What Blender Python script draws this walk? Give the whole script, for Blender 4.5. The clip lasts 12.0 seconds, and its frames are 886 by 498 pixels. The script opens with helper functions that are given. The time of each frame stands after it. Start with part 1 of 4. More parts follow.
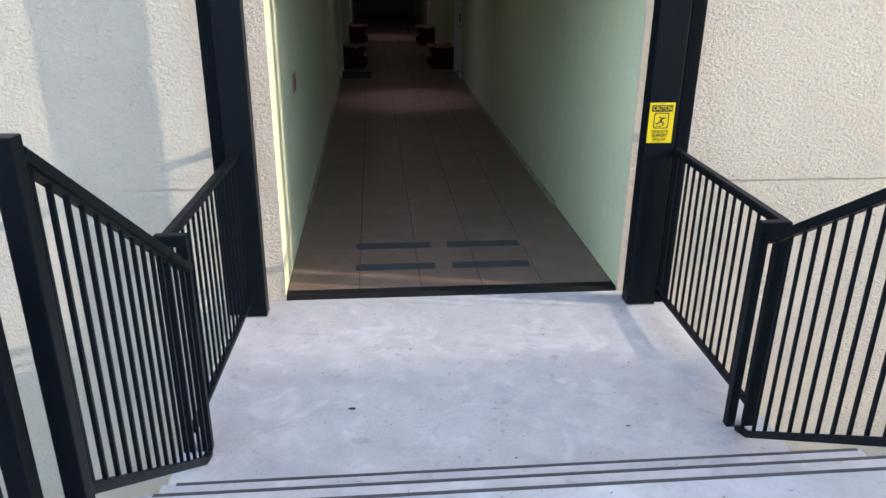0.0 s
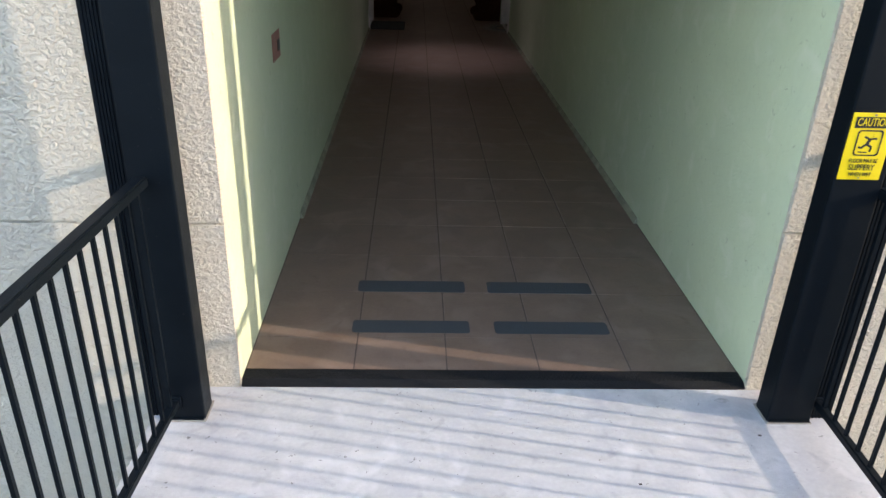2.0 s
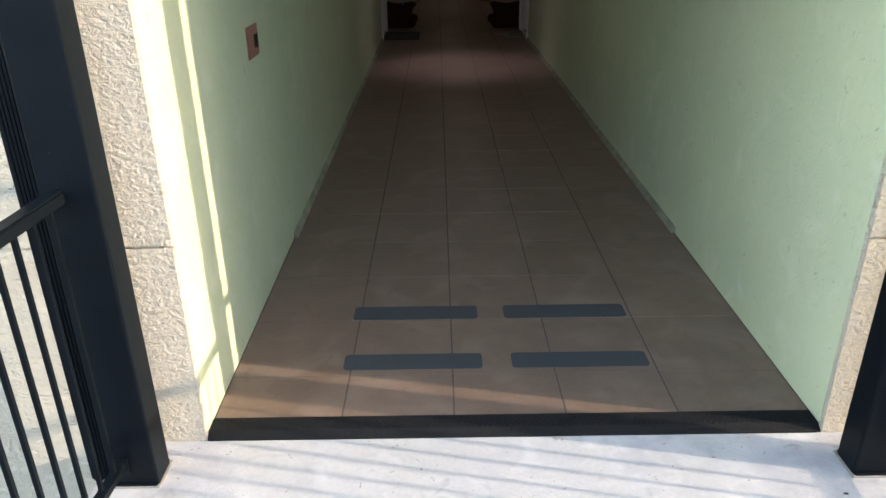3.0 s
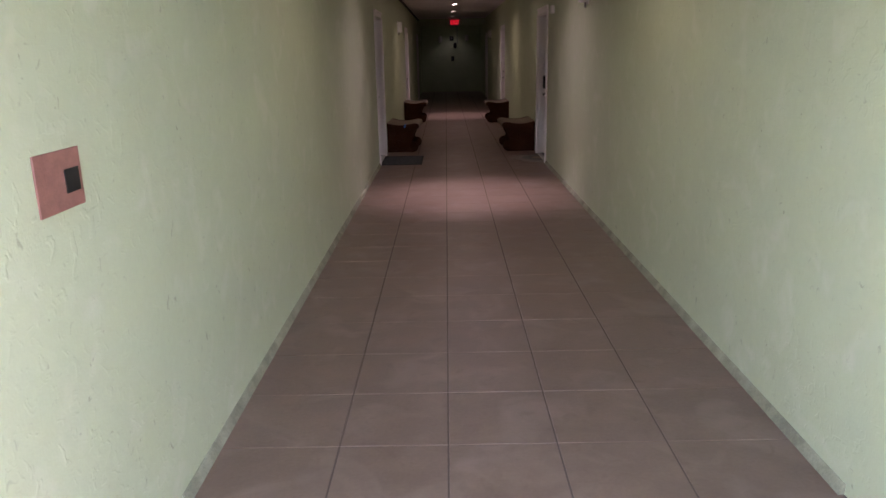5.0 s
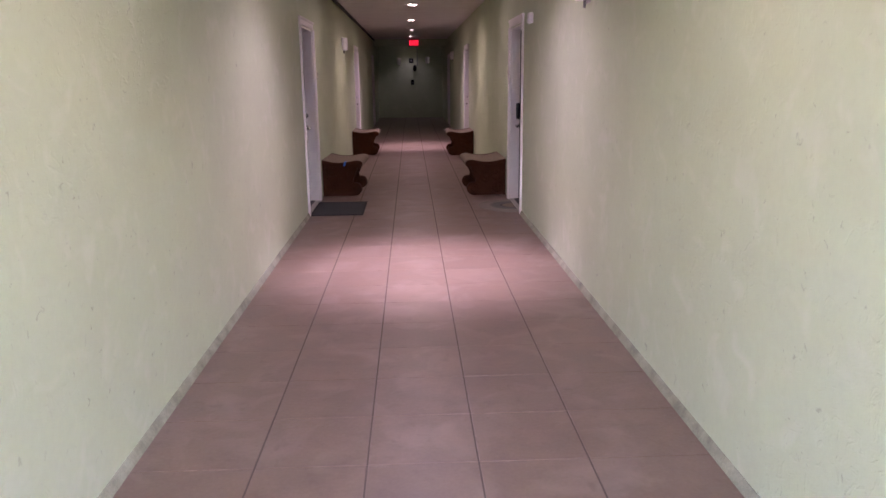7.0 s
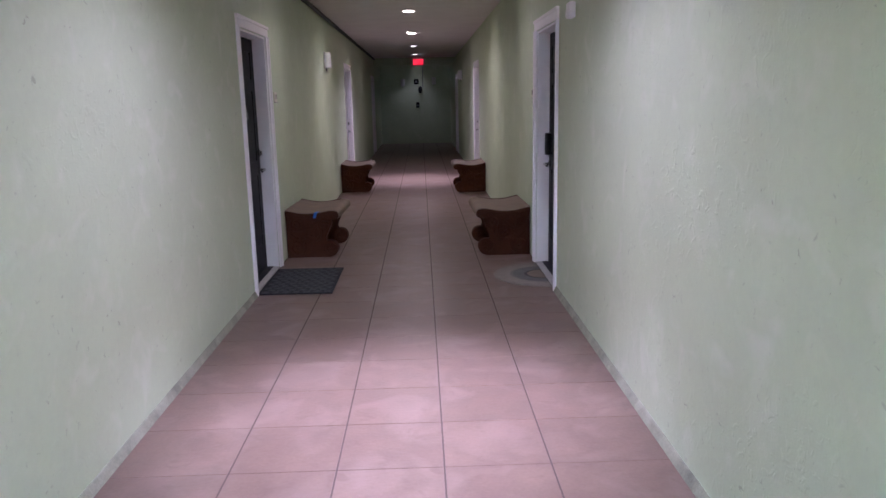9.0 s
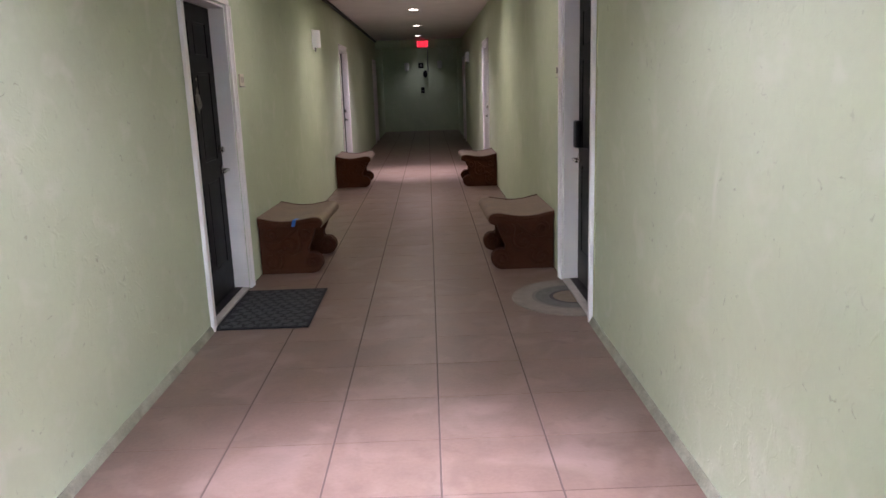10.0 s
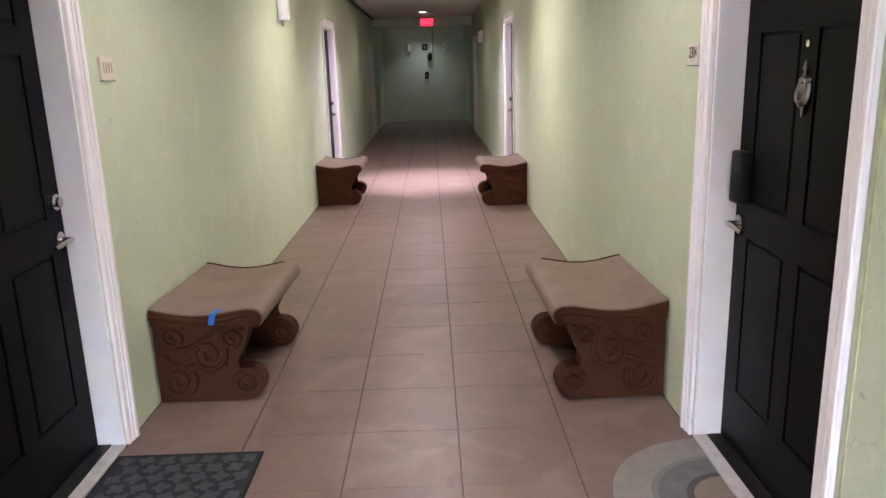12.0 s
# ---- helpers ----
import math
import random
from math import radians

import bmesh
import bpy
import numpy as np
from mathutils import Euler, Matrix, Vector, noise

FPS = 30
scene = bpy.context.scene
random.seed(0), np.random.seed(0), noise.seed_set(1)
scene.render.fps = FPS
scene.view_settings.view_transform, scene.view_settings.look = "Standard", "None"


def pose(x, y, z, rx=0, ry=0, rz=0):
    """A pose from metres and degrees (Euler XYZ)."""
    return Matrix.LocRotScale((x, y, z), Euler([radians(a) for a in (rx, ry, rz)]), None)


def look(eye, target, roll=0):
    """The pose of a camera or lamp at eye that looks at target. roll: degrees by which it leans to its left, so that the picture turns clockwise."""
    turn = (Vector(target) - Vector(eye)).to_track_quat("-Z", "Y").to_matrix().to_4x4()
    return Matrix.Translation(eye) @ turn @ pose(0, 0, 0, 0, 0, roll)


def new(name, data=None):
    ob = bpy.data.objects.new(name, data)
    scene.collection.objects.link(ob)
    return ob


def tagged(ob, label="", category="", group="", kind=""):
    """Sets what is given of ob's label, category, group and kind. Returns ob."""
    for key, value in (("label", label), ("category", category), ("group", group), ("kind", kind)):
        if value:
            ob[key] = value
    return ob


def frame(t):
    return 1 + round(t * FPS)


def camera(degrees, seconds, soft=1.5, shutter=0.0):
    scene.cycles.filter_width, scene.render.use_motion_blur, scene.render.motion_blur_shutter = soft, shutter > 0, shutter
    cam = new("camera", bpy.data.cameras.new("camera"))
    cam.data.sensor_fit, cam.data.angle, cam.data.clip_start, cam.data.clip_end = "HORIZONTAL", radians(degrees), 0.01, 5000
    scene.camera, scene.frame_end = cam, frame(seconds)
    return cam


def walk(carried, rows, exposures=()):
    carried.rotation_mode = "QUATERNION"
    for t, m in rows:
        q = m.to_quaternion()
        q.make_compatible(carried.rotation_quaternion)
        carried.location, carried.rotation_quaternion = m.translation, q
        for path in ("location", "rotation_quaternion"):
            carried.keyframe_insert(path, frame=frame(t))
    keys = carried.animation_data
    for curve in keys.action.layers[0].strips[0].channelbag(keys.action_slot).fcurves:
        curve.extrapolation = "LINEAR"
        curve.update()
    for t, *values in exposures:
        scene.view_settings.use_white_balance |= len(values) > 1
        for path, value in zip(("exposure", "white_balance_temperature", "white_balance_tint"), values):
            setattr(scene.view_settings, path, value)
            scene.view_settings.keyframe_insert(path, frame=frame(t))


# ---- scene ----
cam = camera(62.4, 12.0, shutter=0.06)
PATH = [
    (0, (-0.532, -4.662, 2.191), (-0.355, -2.811, 1.454), 0.6),
    (0.5, (-0.492, -4.159, 2.154), (-0.31, -2.323, 1.383), 1.3),
    (1, (-0.438, -3.639, 2.108), (-0.278, -1.816, 1.302), 1.6),
    (1.5, (-0.362, -3.151, 2.071), (-0.247, -1.34, 1.232), 1.7),
    (2, (-0.405, -2.771, 2.018), (-0.319, -0.969, 1.155), 2.0),
    (2.5, (-0.348, -2.513, 1.896), (-0.391, -0.706, 1.04), 1.2),
    (3, (-0.272, -2.252, 1.787), (-0.266, -0.429, 0.964), -0.7),
    (3.5, (-0.273, -1.945, 1.637), (-0.2, -0.07, 0.946), -0.6),
    (3.7, (-0.287, -1.769, 1.581), (-0.323, 0.149, 1.014), -1.3),
    (5.3, (-0.141, -0.055, 1.524), (-0.145, 1.878, 1.007), -1.1),
    (5.5, (-0.098, 0.163, 1.483), (-0.09, 2.097, 0.973), -0.9),
    (6, (-0.087, 0.774, 1.491), (-0.101, 2.719, 1.025), -0.6),
    (6.5, (-0.076, 1.375, 1.479), (0.013, 3.319, 1.018), -0.3),
    (7, (-0.028, 1.97, 1.498), (0.053, 3.915, 1.037), -0.6),
    (7.2, (-0.036, 2.185, 1.471), (0.028, 4.137, 1.037), -0.7),
    (9, (0.156, 4.394, 1.49), (0.207, 6.352, 1.086), -1.2),
    (9.5, (0.149, 5.011, 1.511), (0.171, 6.965, 1.084), -1.3),
    (10, (0.218, 5.631, 1.454), (0.244, 7.582, 1.014), -1.9),
    (10.5, (0.173, 6.28, 1.475), (0.168, 8.228, 1.021), -1.6),
    (11, (0.159, 6.918, 1.469), (0.194, 8.858, 0.986), -1.4),
    (11.5, (0.148, 7.569, 1.49), (0.144, 9.512, 1.015), -1.7),
    (12, (0.144, 8.181, 1.498), (0.165, 10.121, 1.015), -1.7),
]
EXPOSURE = ((0.0, 2.83, 7250, 15), (2.0, 2.95, 7400, 14), (2.5, 3.07, 7800, 14), (3.0, 3.3, 8000, 12), (3.7, 3.65, 7900, 16), (5.3, 5.22, 8000, 38),
            (6.5, 6.05, 7450, 48), (7.2, 6.35, 7000, 46), (9.0, 6.4, 5950, 29), (9.5, 6.46, 6750, 19),
            (10.0, 6.66, 6700, 18), (10.5, 7.05, 6000, 28), (11.0, 7.3, 6100, 27), (11.5, 7.5, 6350, 26), (12.0, 7.74, 6500, 21))
walk(cam, [(t, look(eye, target, roll)) for t, eye, target, roll in PATH], EXPOSURE)

# ---------------------------------------------------------------- world and large lights
SUN_FROM = Vector((0.932, -0.202, 0.3007)).normalized()
world = bpy.data.worlds.new("sky")
scene.world = world
world.use_nodes = True
wn = world.node_tree
sky = wn.nodes.new("ShaderNodeTexSky")
sky.sky_type = "NISHITA"
sky.sun_disc = False
sky.sun_elevation = radians(17.5)
sky.sun_rotation = radians(102.2)
wn.links.new(sky.outputs[0], wn.nodes["Background"].inputs[0])
wn.nodes["Background"].inputs[1].default_value = 0.15
sun_data = bpy.data.lights.new("sun", "SUN")
sun_data.energy, sun_data.angle, sun_data.color = 0.7, radians(0.55), (1.0, 0.915, 0.79)
sun = new("sun", sun_data)
sun.matrix_world = look(SUN_FROM * 30, (0, 0, 0))

WALL = 1.176          # half the corridor's width
CEIL = 2.65
END_Y = 29.5
ROW = 0.4275          # floor tile, along the corridor
# ceiling lamps: y, watts and degrees of the wide cone, watts in the narrow beam, colour
LAMPS = ((4.3, 0.74, 172, 0.0, (1.0, 0.95, 0.88)), (7.65, 1.75, 146, 9.8, (0.92, 0.88, 1.16)), (11.25, 0.41, 172, 0.0, (1.0, 0.94, 0.92)),
         (14.7, 1.0, 160, 0.15, (1.0, 0.93, 0.88)), (18.1, 1.95, 140, 5.6, (0.95, 0.88, 1.08)), (21.4, 0.24, 160, 0.0, (1.0, 0.93, 0.90)),
         (24.6, 0.045, 140, 0.0, (0.9, 0.95, 1.0)), (28.95, 0.20, 108, 0.0, (0.82, 0.87, 1.0)))


# ---------------------------------------------------------------- materials
def material(name, colour, rough=0.5, metal=0.0, vary=0.12, scale=6.0, bump=0.0, bump_scale=80.0,
             stain=0.0, stain_scale=1.3, stain_colour=(0.1, 0.09, 0.08), detail=4.0, per_object=0.0, gloss=0.5):
    """A painted, cast or fired surface: colour varied at two scales, fine relief, optional stains."""
    m = bpy.data.materials.new(name)
    m.use_nodes = True
    n, l = m.node_tree.nodes, m.node_tree.links
    b = n["Principled BSDF"]
    b.inputs["Metallic"].default_value = metal
    b.inputs["Specular IOR Level"].default_value = gloss
    geo = n.new("ShaderNodeTexCoord")
    pos = n.new("ShaderNodeNewGeometry").outputs["Position"]
    big = n.new("ShaderNodeTexNoise")
    big.inputs["Scale"].default_value, big.inputs["Detail"].default_value = scale, 5
    fine = n.new("ShaderNodeTexNoise")
    fine.inputs["Scale"].default_value, fine.inputs["Detail"].default_value = scale * 14, 3
    for tex in (big, fine):
        l.new(pos, tex.inputs["Vector"])
    add = n.new("ShaderNodeMath")
    add.operation = "MULTIPLY_ADD"
    l.new(fine.outputs["Fac"], add.inputs[0])
    add.inputs[1].default_value = 0.45
    l.new(big.outputs["Fac"], add.inputs[2])
    ramp = n.new("ShaderNodeMapRange")
    ramp.inputs["From Min"].default_value, ramp.inputs["From Max"].default_value = 0.35, 1.1
    ramp.inputs["To Min"].default_value, ramp.inputs["To Max"].default_value = 1 - vary, 1 + vary
    l.new(add.outputs[0], ramp.inputs["Value"])
    value = ramp.outputs[0]
    if per_object:
        info = n.new("ShaderNodeObjectInfo")
        r = n.new("ShaderNodeMapRange")
        r.inputs["To Min"].default_value, r.inputs["To Max"].default_value = 1 - per_object, 1 + per_object
        l.new(info.outputs["Random"], r.inputs["Value"])
        mul = n.new("ShaderNodeMath")
        mul.operation = "MULTIPLY"
        l.new(value, mul.inputs[0])
        l.new(r.outputs[0], mul.inputs[1])
        value = mul.outputs[0]
    tint = n.new("ShaderNodeVectorMath")
    tint.operation = "SCALE"
    tint.inputs[0].default_value = colour
    l.new(value, tint.inputs["Scale"])
    out = tint.outputs[0]
    if stain:
        st = n.new("ShaderNodeTexNoise")
        st.inputs["Scale"].default_value, st.inputs["Detail"].default_value = stain_scale, 6
        st.inputs["Roughness"].default_value = 0.65
        l.new(pos, st.inputs["Vector"])
        sr = n.new("ShaderNodeMapRange")
        sr.inputs["From Min"].default_value, sr.inputs["From Max"].default_value = 0.5, 0.75
        sr.inputs["To Max"].default_value = stain
        l.new(st.outputs["Fac"], sr.inputs["Value"])
        mix = n.new("ShaderNodeMix")
        mix.data_type = "RGBA"
        l.new(sr.outputs[0], mix.inputs["Factor"])
        l.new(out, mix.inputs[6])
        mix.inputs[7].default_value = (*stain_colour, 1)
        out = mix.outputs[2]
    l.new(out, b.inputs["Base Color"])
    rr = n.new("ShaderNodeMapRange")
    rr.inputs["To Min"].default_value, rr.inputs["To Max"].default_value = max(rough - 0.1, 0.03), min(rough + 0.1, 1)
    l.new(big.outputs["Fac"], rr.inputs["Value"])
    l.new(rr.outputs[0], b.inputs["Roughness"])
    if bump:
        bn = n.new("ShaderNodeTexNoise")
        bn.inputs["Scale"].default_value, bn.inputs["Detail"].default_value = bump_scale, detail
        l.new(pos, bn.inputs["Vector"])
        bp = n.new("ShaderNodeBump")
        bp.inputs["Strength"].default_value, bp.inputs["Distance"].default_value = 1.0, bump
        l.new(bn.outputs["Fac"], bp.inputs["Height"])
        l.new(bp.outputs[0], b.inputs["Normal"])
    return m


def plaster(name, colour, cell, depth, lo, hi, vary=0.08, rough=0.85, stain=0.0, stain_colour=(0.2, 0.2, 0.18), swirl=1.6,
            stretch=1.0, pits=0.0):
    """Trowelled plaster: flattened islands, drawn out along the wall by stretch, on a fine sandy ground; pits: how far
    the colour darkens in the hollows.
    """
    m = material(name, colour, rough=rough, vary=vary, scale=2.2, bump=0.001, bump_scale=180, stain=stain,
                 stain_scale=0.9, stain_colour=stain_colour)
    n, l = m.node_tree.nodes, m.node_tree.links
    b = n["Principled BSDF"]
    pos = n.new("ShaderNodeNewGeometry").outputs["Position"]
    warp = n.new("ShaderNodeTexNoise")
    warp.inputs["Scale"].default_value, warp.inputs["Detail"].default_value = cell, 4.5 if pits else 3.0
    warp.inputs["Roughness"].default_value = 0.62 if pits else 0.5
    warp.inputs["Distortion"].default_value = swirl
    drawn = n.new("ShaderNodeVectorMath")
    drawn.operation = "MULTIPLY"
    drawn.inputs[1].default_value = (1.0 / stretch, 1.0 / stretch, 1.0)
    l.new(pos, drawn.inputs[0])
    l.new(drawn.outputs[0], warp.inputs["Vector"])
    flat = n.new("ShaderNodeMapRange")
    flat.interpolation_type = "SMOOTHSTEP"
    flat.inputs["From Min"].default_value, flat.inputs["From Max"].default_value = lo, hi
    l.new(warp.outputs["Fac"], flat.inputs["Value"])
    fine = n.new("ShaderNodeTexNoise")
    fine.inputs["Scale"].default_value, fine.inputs["Detail"].default_value = cell * 6, 4
    l.new(pos, fine.inputs["Vector"])
    both = n.new("ShaderNodeMath")
    both.operation = "MULTIPLY_ADD"
    l.new(fine.outputs["Fac"], both.inputs[0])
    both.inputs[1].default_value = 0.4 if pits else 0.8
    l.new(flat.outputs[0], both.inputs[2])
    bp = n.new("ShaderNodeBump")
    bp.inputs["Strength"].default_value, bp.inputs["Distance"].default_value = 1.0, depth
    l.new(both.outputs[0], bp.inputs["Height"])
    l.new(bp.outputs[0], b.inputs["Normal"])
    if pits:
        base = b.inputs["Base Color"]
        src = base.links[0].from_socket
        deep = n.new("ShaderNodeMapRange")
        deep.inputs["From Min"].default_value, deep.inputs["From Max"].default_value = 0.0, 0.6
        deep.inputs["To Min"].default_value, deep.inputs["To Max"].default_value = pits, 0.0
        l.new(both.outputs[0], deep.inputs["Value"])
        mix = n.new("ShaderNodeMix")
        mix.data_type = "RGBA"
        l.new(deep.outputs[0], mix.inputs["Factor"])
        l.new(src, mix.inputs[6])
        mix.inputs[7].default_value = (0.33, 0.29, 0.24, 1)
        l.new(mix.outputs[2], base)
    return m


def glowing(name, colour, strength):
    m = bpy.data.materials.new(name)
    m.use_nodes = True
    b = m.node_tree.nodes["Principled BSDF"]
    b.inputs["Base Color"].default_value = (*colour, 1)
    b.inputs["Emission Color"].default_value = (*colour, 1)
    b.inputs["Emission Strength"].default_value = strength
    return m


STUCCO = plaster("cream_stucco", (0.59, 0.535, 0.452), 50, 0.0076, 0.34, 0.64, stain=0.15, swirl=0.45, stretch=1.3, pits=0.04)
GREEN = plaster("green_plaster", (0.497, 0.557, 0.396), 15, 0.0011, 0.56, 0.70, vary=0.07, rough=0.7, stain=0.10,
                stain_colour=(0.36, 0.37, 0.28))
def scuffed(m, colour, size, lo, hi, amount):
    """Sparse small marks with their own shapes over the paint."""
    n, l = m.node_tree.nodes, m.node_tree.links
    base = n["Principled BSDF"].inputs["Base Color"]
    src = base.links[0].from_socket
    pos = n.new("ShaderNodeNewGeometry").outputs["Position"]
    t = n.new("ShaderNodeTexNoise")
    t.inputs["Scale"].default_value, t.inputs["Detail"].default_value, t.inputs["Distortion"].default_value = size, 2.5, 0.8
    l.new(pos, t.inputs["Vector"])
    r = n.new("ShaderNodeMapRange")
    r.inputs["From Min"].default_value, r.inputs["From Max"].default_value, r.inputs["To Max"].default_value = lo, hi, amount
    l.new(t.outputs["Fac"], r.inputs["Value"])
    mix = n.new("ShaderNodeMix")
    mix.data_type = "RGBA"
    l.new(r.outputs[0], mix.inputs["Factor"])
    l.new(src, mix.inputs[6])
    mix.inputs[7].default_value = (*colour, 1)
    l.new(mix.outputs[2], base)


# scuffs, plus the shade of small dents painted in as dark marks
scuffed(GREEN, (0.2, 0.2, 0.15), 26, 0.68, 0.76, 0.45)
scuffed(GREEN, (0.62, 0.63, 0.52), 5, 0.55, 0.75, 0.5)
CEILING = plaster("ceiling_plaster", (0.77, 0.73, 0.72), 30, 0.003, 0.45, 0.6, rough=0.85)
CONCRETE = material("concrete", (0.40, 0.397, 0.408), rough=0.7, vary=0.22, scale=3.4, bump=0.002, bump_scale=140,
                    stain=0.75, stain_scale=3.1, stain_colour=(0.29, 0.29, 0.33))
TILE = material("brown_tile", (0.159, 0.107, 0.083), gloss=0.3, rough=0.38, vary=0.26, scale=4.5, bump=0.0008, bump_scale=45,
                per_object=0.05, stain=0.35, stain_scale=4.0, stain_colour=(0.14, 0.09, 0.07))
TILE_SPOTS = ((0.26, 0.195, 0.165), 3.2, 0.5, 0.75, 0.5)
GROUT = material("grout", (0.09, 0.066, 0.055), rough=0.9, vary=0.2, scale=12, bump=0.001, bump_scale=300)
NAVY = material("navy_steel", (0.0034, 0.0058, 0.0088), rough=0.45, gloss=0.1, vary=0.2, scale=9, bump=0.0003, bump_scale=300)
RUBBER = material("black_rubber", (0.0085, 0.009, 0.0105), gloss=0.12, rough=0.7, vary=0.35, scale=20, bump=0.004, bump_scale=150)
scuffed(NAVY, (0.10, 0.08, 0.075), 70, 0.72, 0.78, 0.4)
scuffed(CONCRETE, (0.2, 0.2, 0.22), 9, 0.62, 0.78, 0.5)
scuffed(CONCRETE, (0.55, 0.545, 0.565), 5, 0.55, 0.72, 0.5)
scuffed(CONCRETE, (0.1, 0.09, 0.09), 38, 0.70, 0.74, 0.75)
scuffed(TILE, *TILE_SPOTS)
scuffed(TILE, (0.12, 0.075, 0.055), 11, 0.58, 0.75, 0.45)
GRIT = material("grit_tape", (0.036, 0.041, 0.048), rough=0.85, vary=0.2, scale=30, bump=0.001, bump_scale=900)
WHITE = material("white_paint", (0.80, 0.755, 0.755), rough=0.45, vary=0.05, scale=5, bump=0.0002, bump_scale=40)
BLACK = material("black_door_paint", (0.004, 0.004, 0.0048), rough=0.42, gloss=0.07, vary=0.3, scale=4, bump=0.0005, bump_scale=70)
CHROME = material("brushed_nickel", (0.62, 0.6, 0.57), rough=0.22, metal=1.0, vary=0.1, scale=20)
PEWTER = material("dull_pewter", (0.24, 0.23, 0.21), rough=0.33, metal=1.0, vary=0.25, scale=30)
PLASTIC = material("black_plastic", (0.008, 0.008, 0.009), gloss=0.15, rough=0.4, vary=0.2, scale=20)
TERRA = material("brown_cast_stone", (0.054, 0.017, 0.0075), gloss=0.08, rough=0.7, vary=0.35, scale=9, bump=0.002, bump_scale=120,
                 stain=0.4, stain_scale=9, stain_colour=(0.03, 0.012, 0.007))
SEAT = material("tan_cast_stone", (0.196, 0.142, 0.106), gloss=0.2, rough=0.65, vary=0.25, scale=8, bump=0.0022, bump_scale=110,
                stain=0.45, stain_scale=7, stain_colour=(0.125, 0.085, 0.062))
BLUE = material("blue_tape", (0.01, 0.14, 0.55), rough=0.6, vary=0.1, scale=30)
SKIRT = material("dirty_cove", (0.27, 0.275, 0.205), gloss=0.2, rough=0.85, vary=0.45, scale=7, bump=0.003, bump_scale=90,
                 stain=0.75, stain_scale=5.5, stain_colour=(0.10, 0.095, 0.078))
SILL = material("door_sill", (0.42, 0.40, 0.37), rough=0.5, vary=0.25, scale=12, stain=0.4, stain_scale=14, stain_colour=(0.15, 0.14, 0.13))
DARKTRIM = material("dark_conduit", (0.035, 0.04, 0.035), rough=0.6, vary=0.2, scale=8)
YELLOW = material("yellow_sign", (0.70, 0.51, 0.010), rough=0.4, vary=0.05, scale=15)
INK = material("black_ink", (0.012, 0.012, 0.012), rough=0.5, vary=0.1, scale=30)
FAINT = material("faded_numeral", (0.36, 0.31, 0.26), rough=0.6, vary=0.15, scale=40)
IVORY = material("ivory_plate", (0.6, 0.55, 0.45), rough=0.5, vary=0.15, scale=25)
PINK = material("bare_box_plate", (0.30, 0.13, 0.105), rough=0.7, vary=0.3, scale=25, bump=0.001, bump_scale=120)
SCONCE = material("sconce_glass", (0.72, 0.7, 0.68), rough=0.35, vary=0.05, scale=20)
GREY = material("grey_metal", (0.2, 0.2, 0.21), rough=0.5, metal=0.3, vary=0.2, scale=20)
BEIGE = material("beige_mat", (0.235, 0.212, 0.18), rough=0.95, vary=0.25, scale=18, bump=0.003, bump_scale=500, stain=0.3, stain_scale=9, stain_colour=(0.15, 0.13, 0.11))
BEIGE_M = material("mat_mid_band", (0.175, 0.16, 0.14), rough=0.95, vary=0.2, scale=25, bump=0.003, bump_scale=500)
BEIGE_D = material("grey_mat_band", (0.12, 0.117, 0.108), rough=0.95, vary=0.25, scale=20, bump=0.003, bump_scale=500)
BEIGE_K = material("dark_mat_band", (0.06, 0.052, 0.05), rough=0.95, vary=0.2, scale=25, bump=0.003, bump_scale=500)
BEIGE_B = material("tan_mat_centre", (0.19, 0.145, 0.105), rough=0.95, vary=0.2, scale=25, bump=0.003, bump_scale=500)
EARTH = material("ground", (0.16, 0.15, 0.13), rough=0.95, vary=0.3, scale=0.8, bump=0.02, bump_scale=10)
LEAF = material("dry_leaf", (0.03, 0.02, 0.015), rough=0.8, vary=0.2, scale=60)
LENS = glowing("lamp_lens", (1.0, 0.93, 0.88), 1.2)
DIM_LENS = glowing("dim_lamp_lens", (1.0, 0.95, 0.92), 0.1)
EXIT_RED = glowing("exit_red", (1.0, 0.03, 0.06), 0.03)
EXIT_FACE = glowing("exit_face", (0.5, 0.012, 0.025), 0.012)


CARPET = material("mat_ground", (0.0075, 0.008, 0.010), rough=0.95, vary=0.3, scale=20, bump=0.003, bump_scale=500)
PILE = material("mat_pile", (0.040, 0.044, 0.046), rough=0.95, vary=0.3, scale=25, bump=0.003, bump_scale=500)


# ---------------------------------------------------------------- mesh helpers
def box(bm, x0, x1, y0, y1, z0, z1, bevel=0.0):
    x0, x1, y0, y1, z0, z1 = min(x0, x1), max(x0, x1), min(y0, y1), max(y0, y1), min(z0, z1), max(z0, z1)
    v = [bm.verts.new(p) for p in ((x0, y0, z0), (x1, y0, z0), (x1, y1, z0), (x0, y1, z0),
                                   (x0, y0, z1), (x1, y0, z1), (x1, y1, z1), (x0, y1, z1))]
    f = [bm.faces.new([v[i] for i in q]) for q in
         ((0, 3, 2, 1), (4, 5, 6, 7), (0, 1, 5, 4), (1, 2, 6, 5), (2, 3, 7, 6), (3, 0, 4, 7))]
    if bevel:
        edges = list({e for q in f for e in q.edges})
        bmesh.ops.bevel(bm, geom=edges, offset=bevel, segments=2, profile=0.6, affect="EDGES")
    return bm


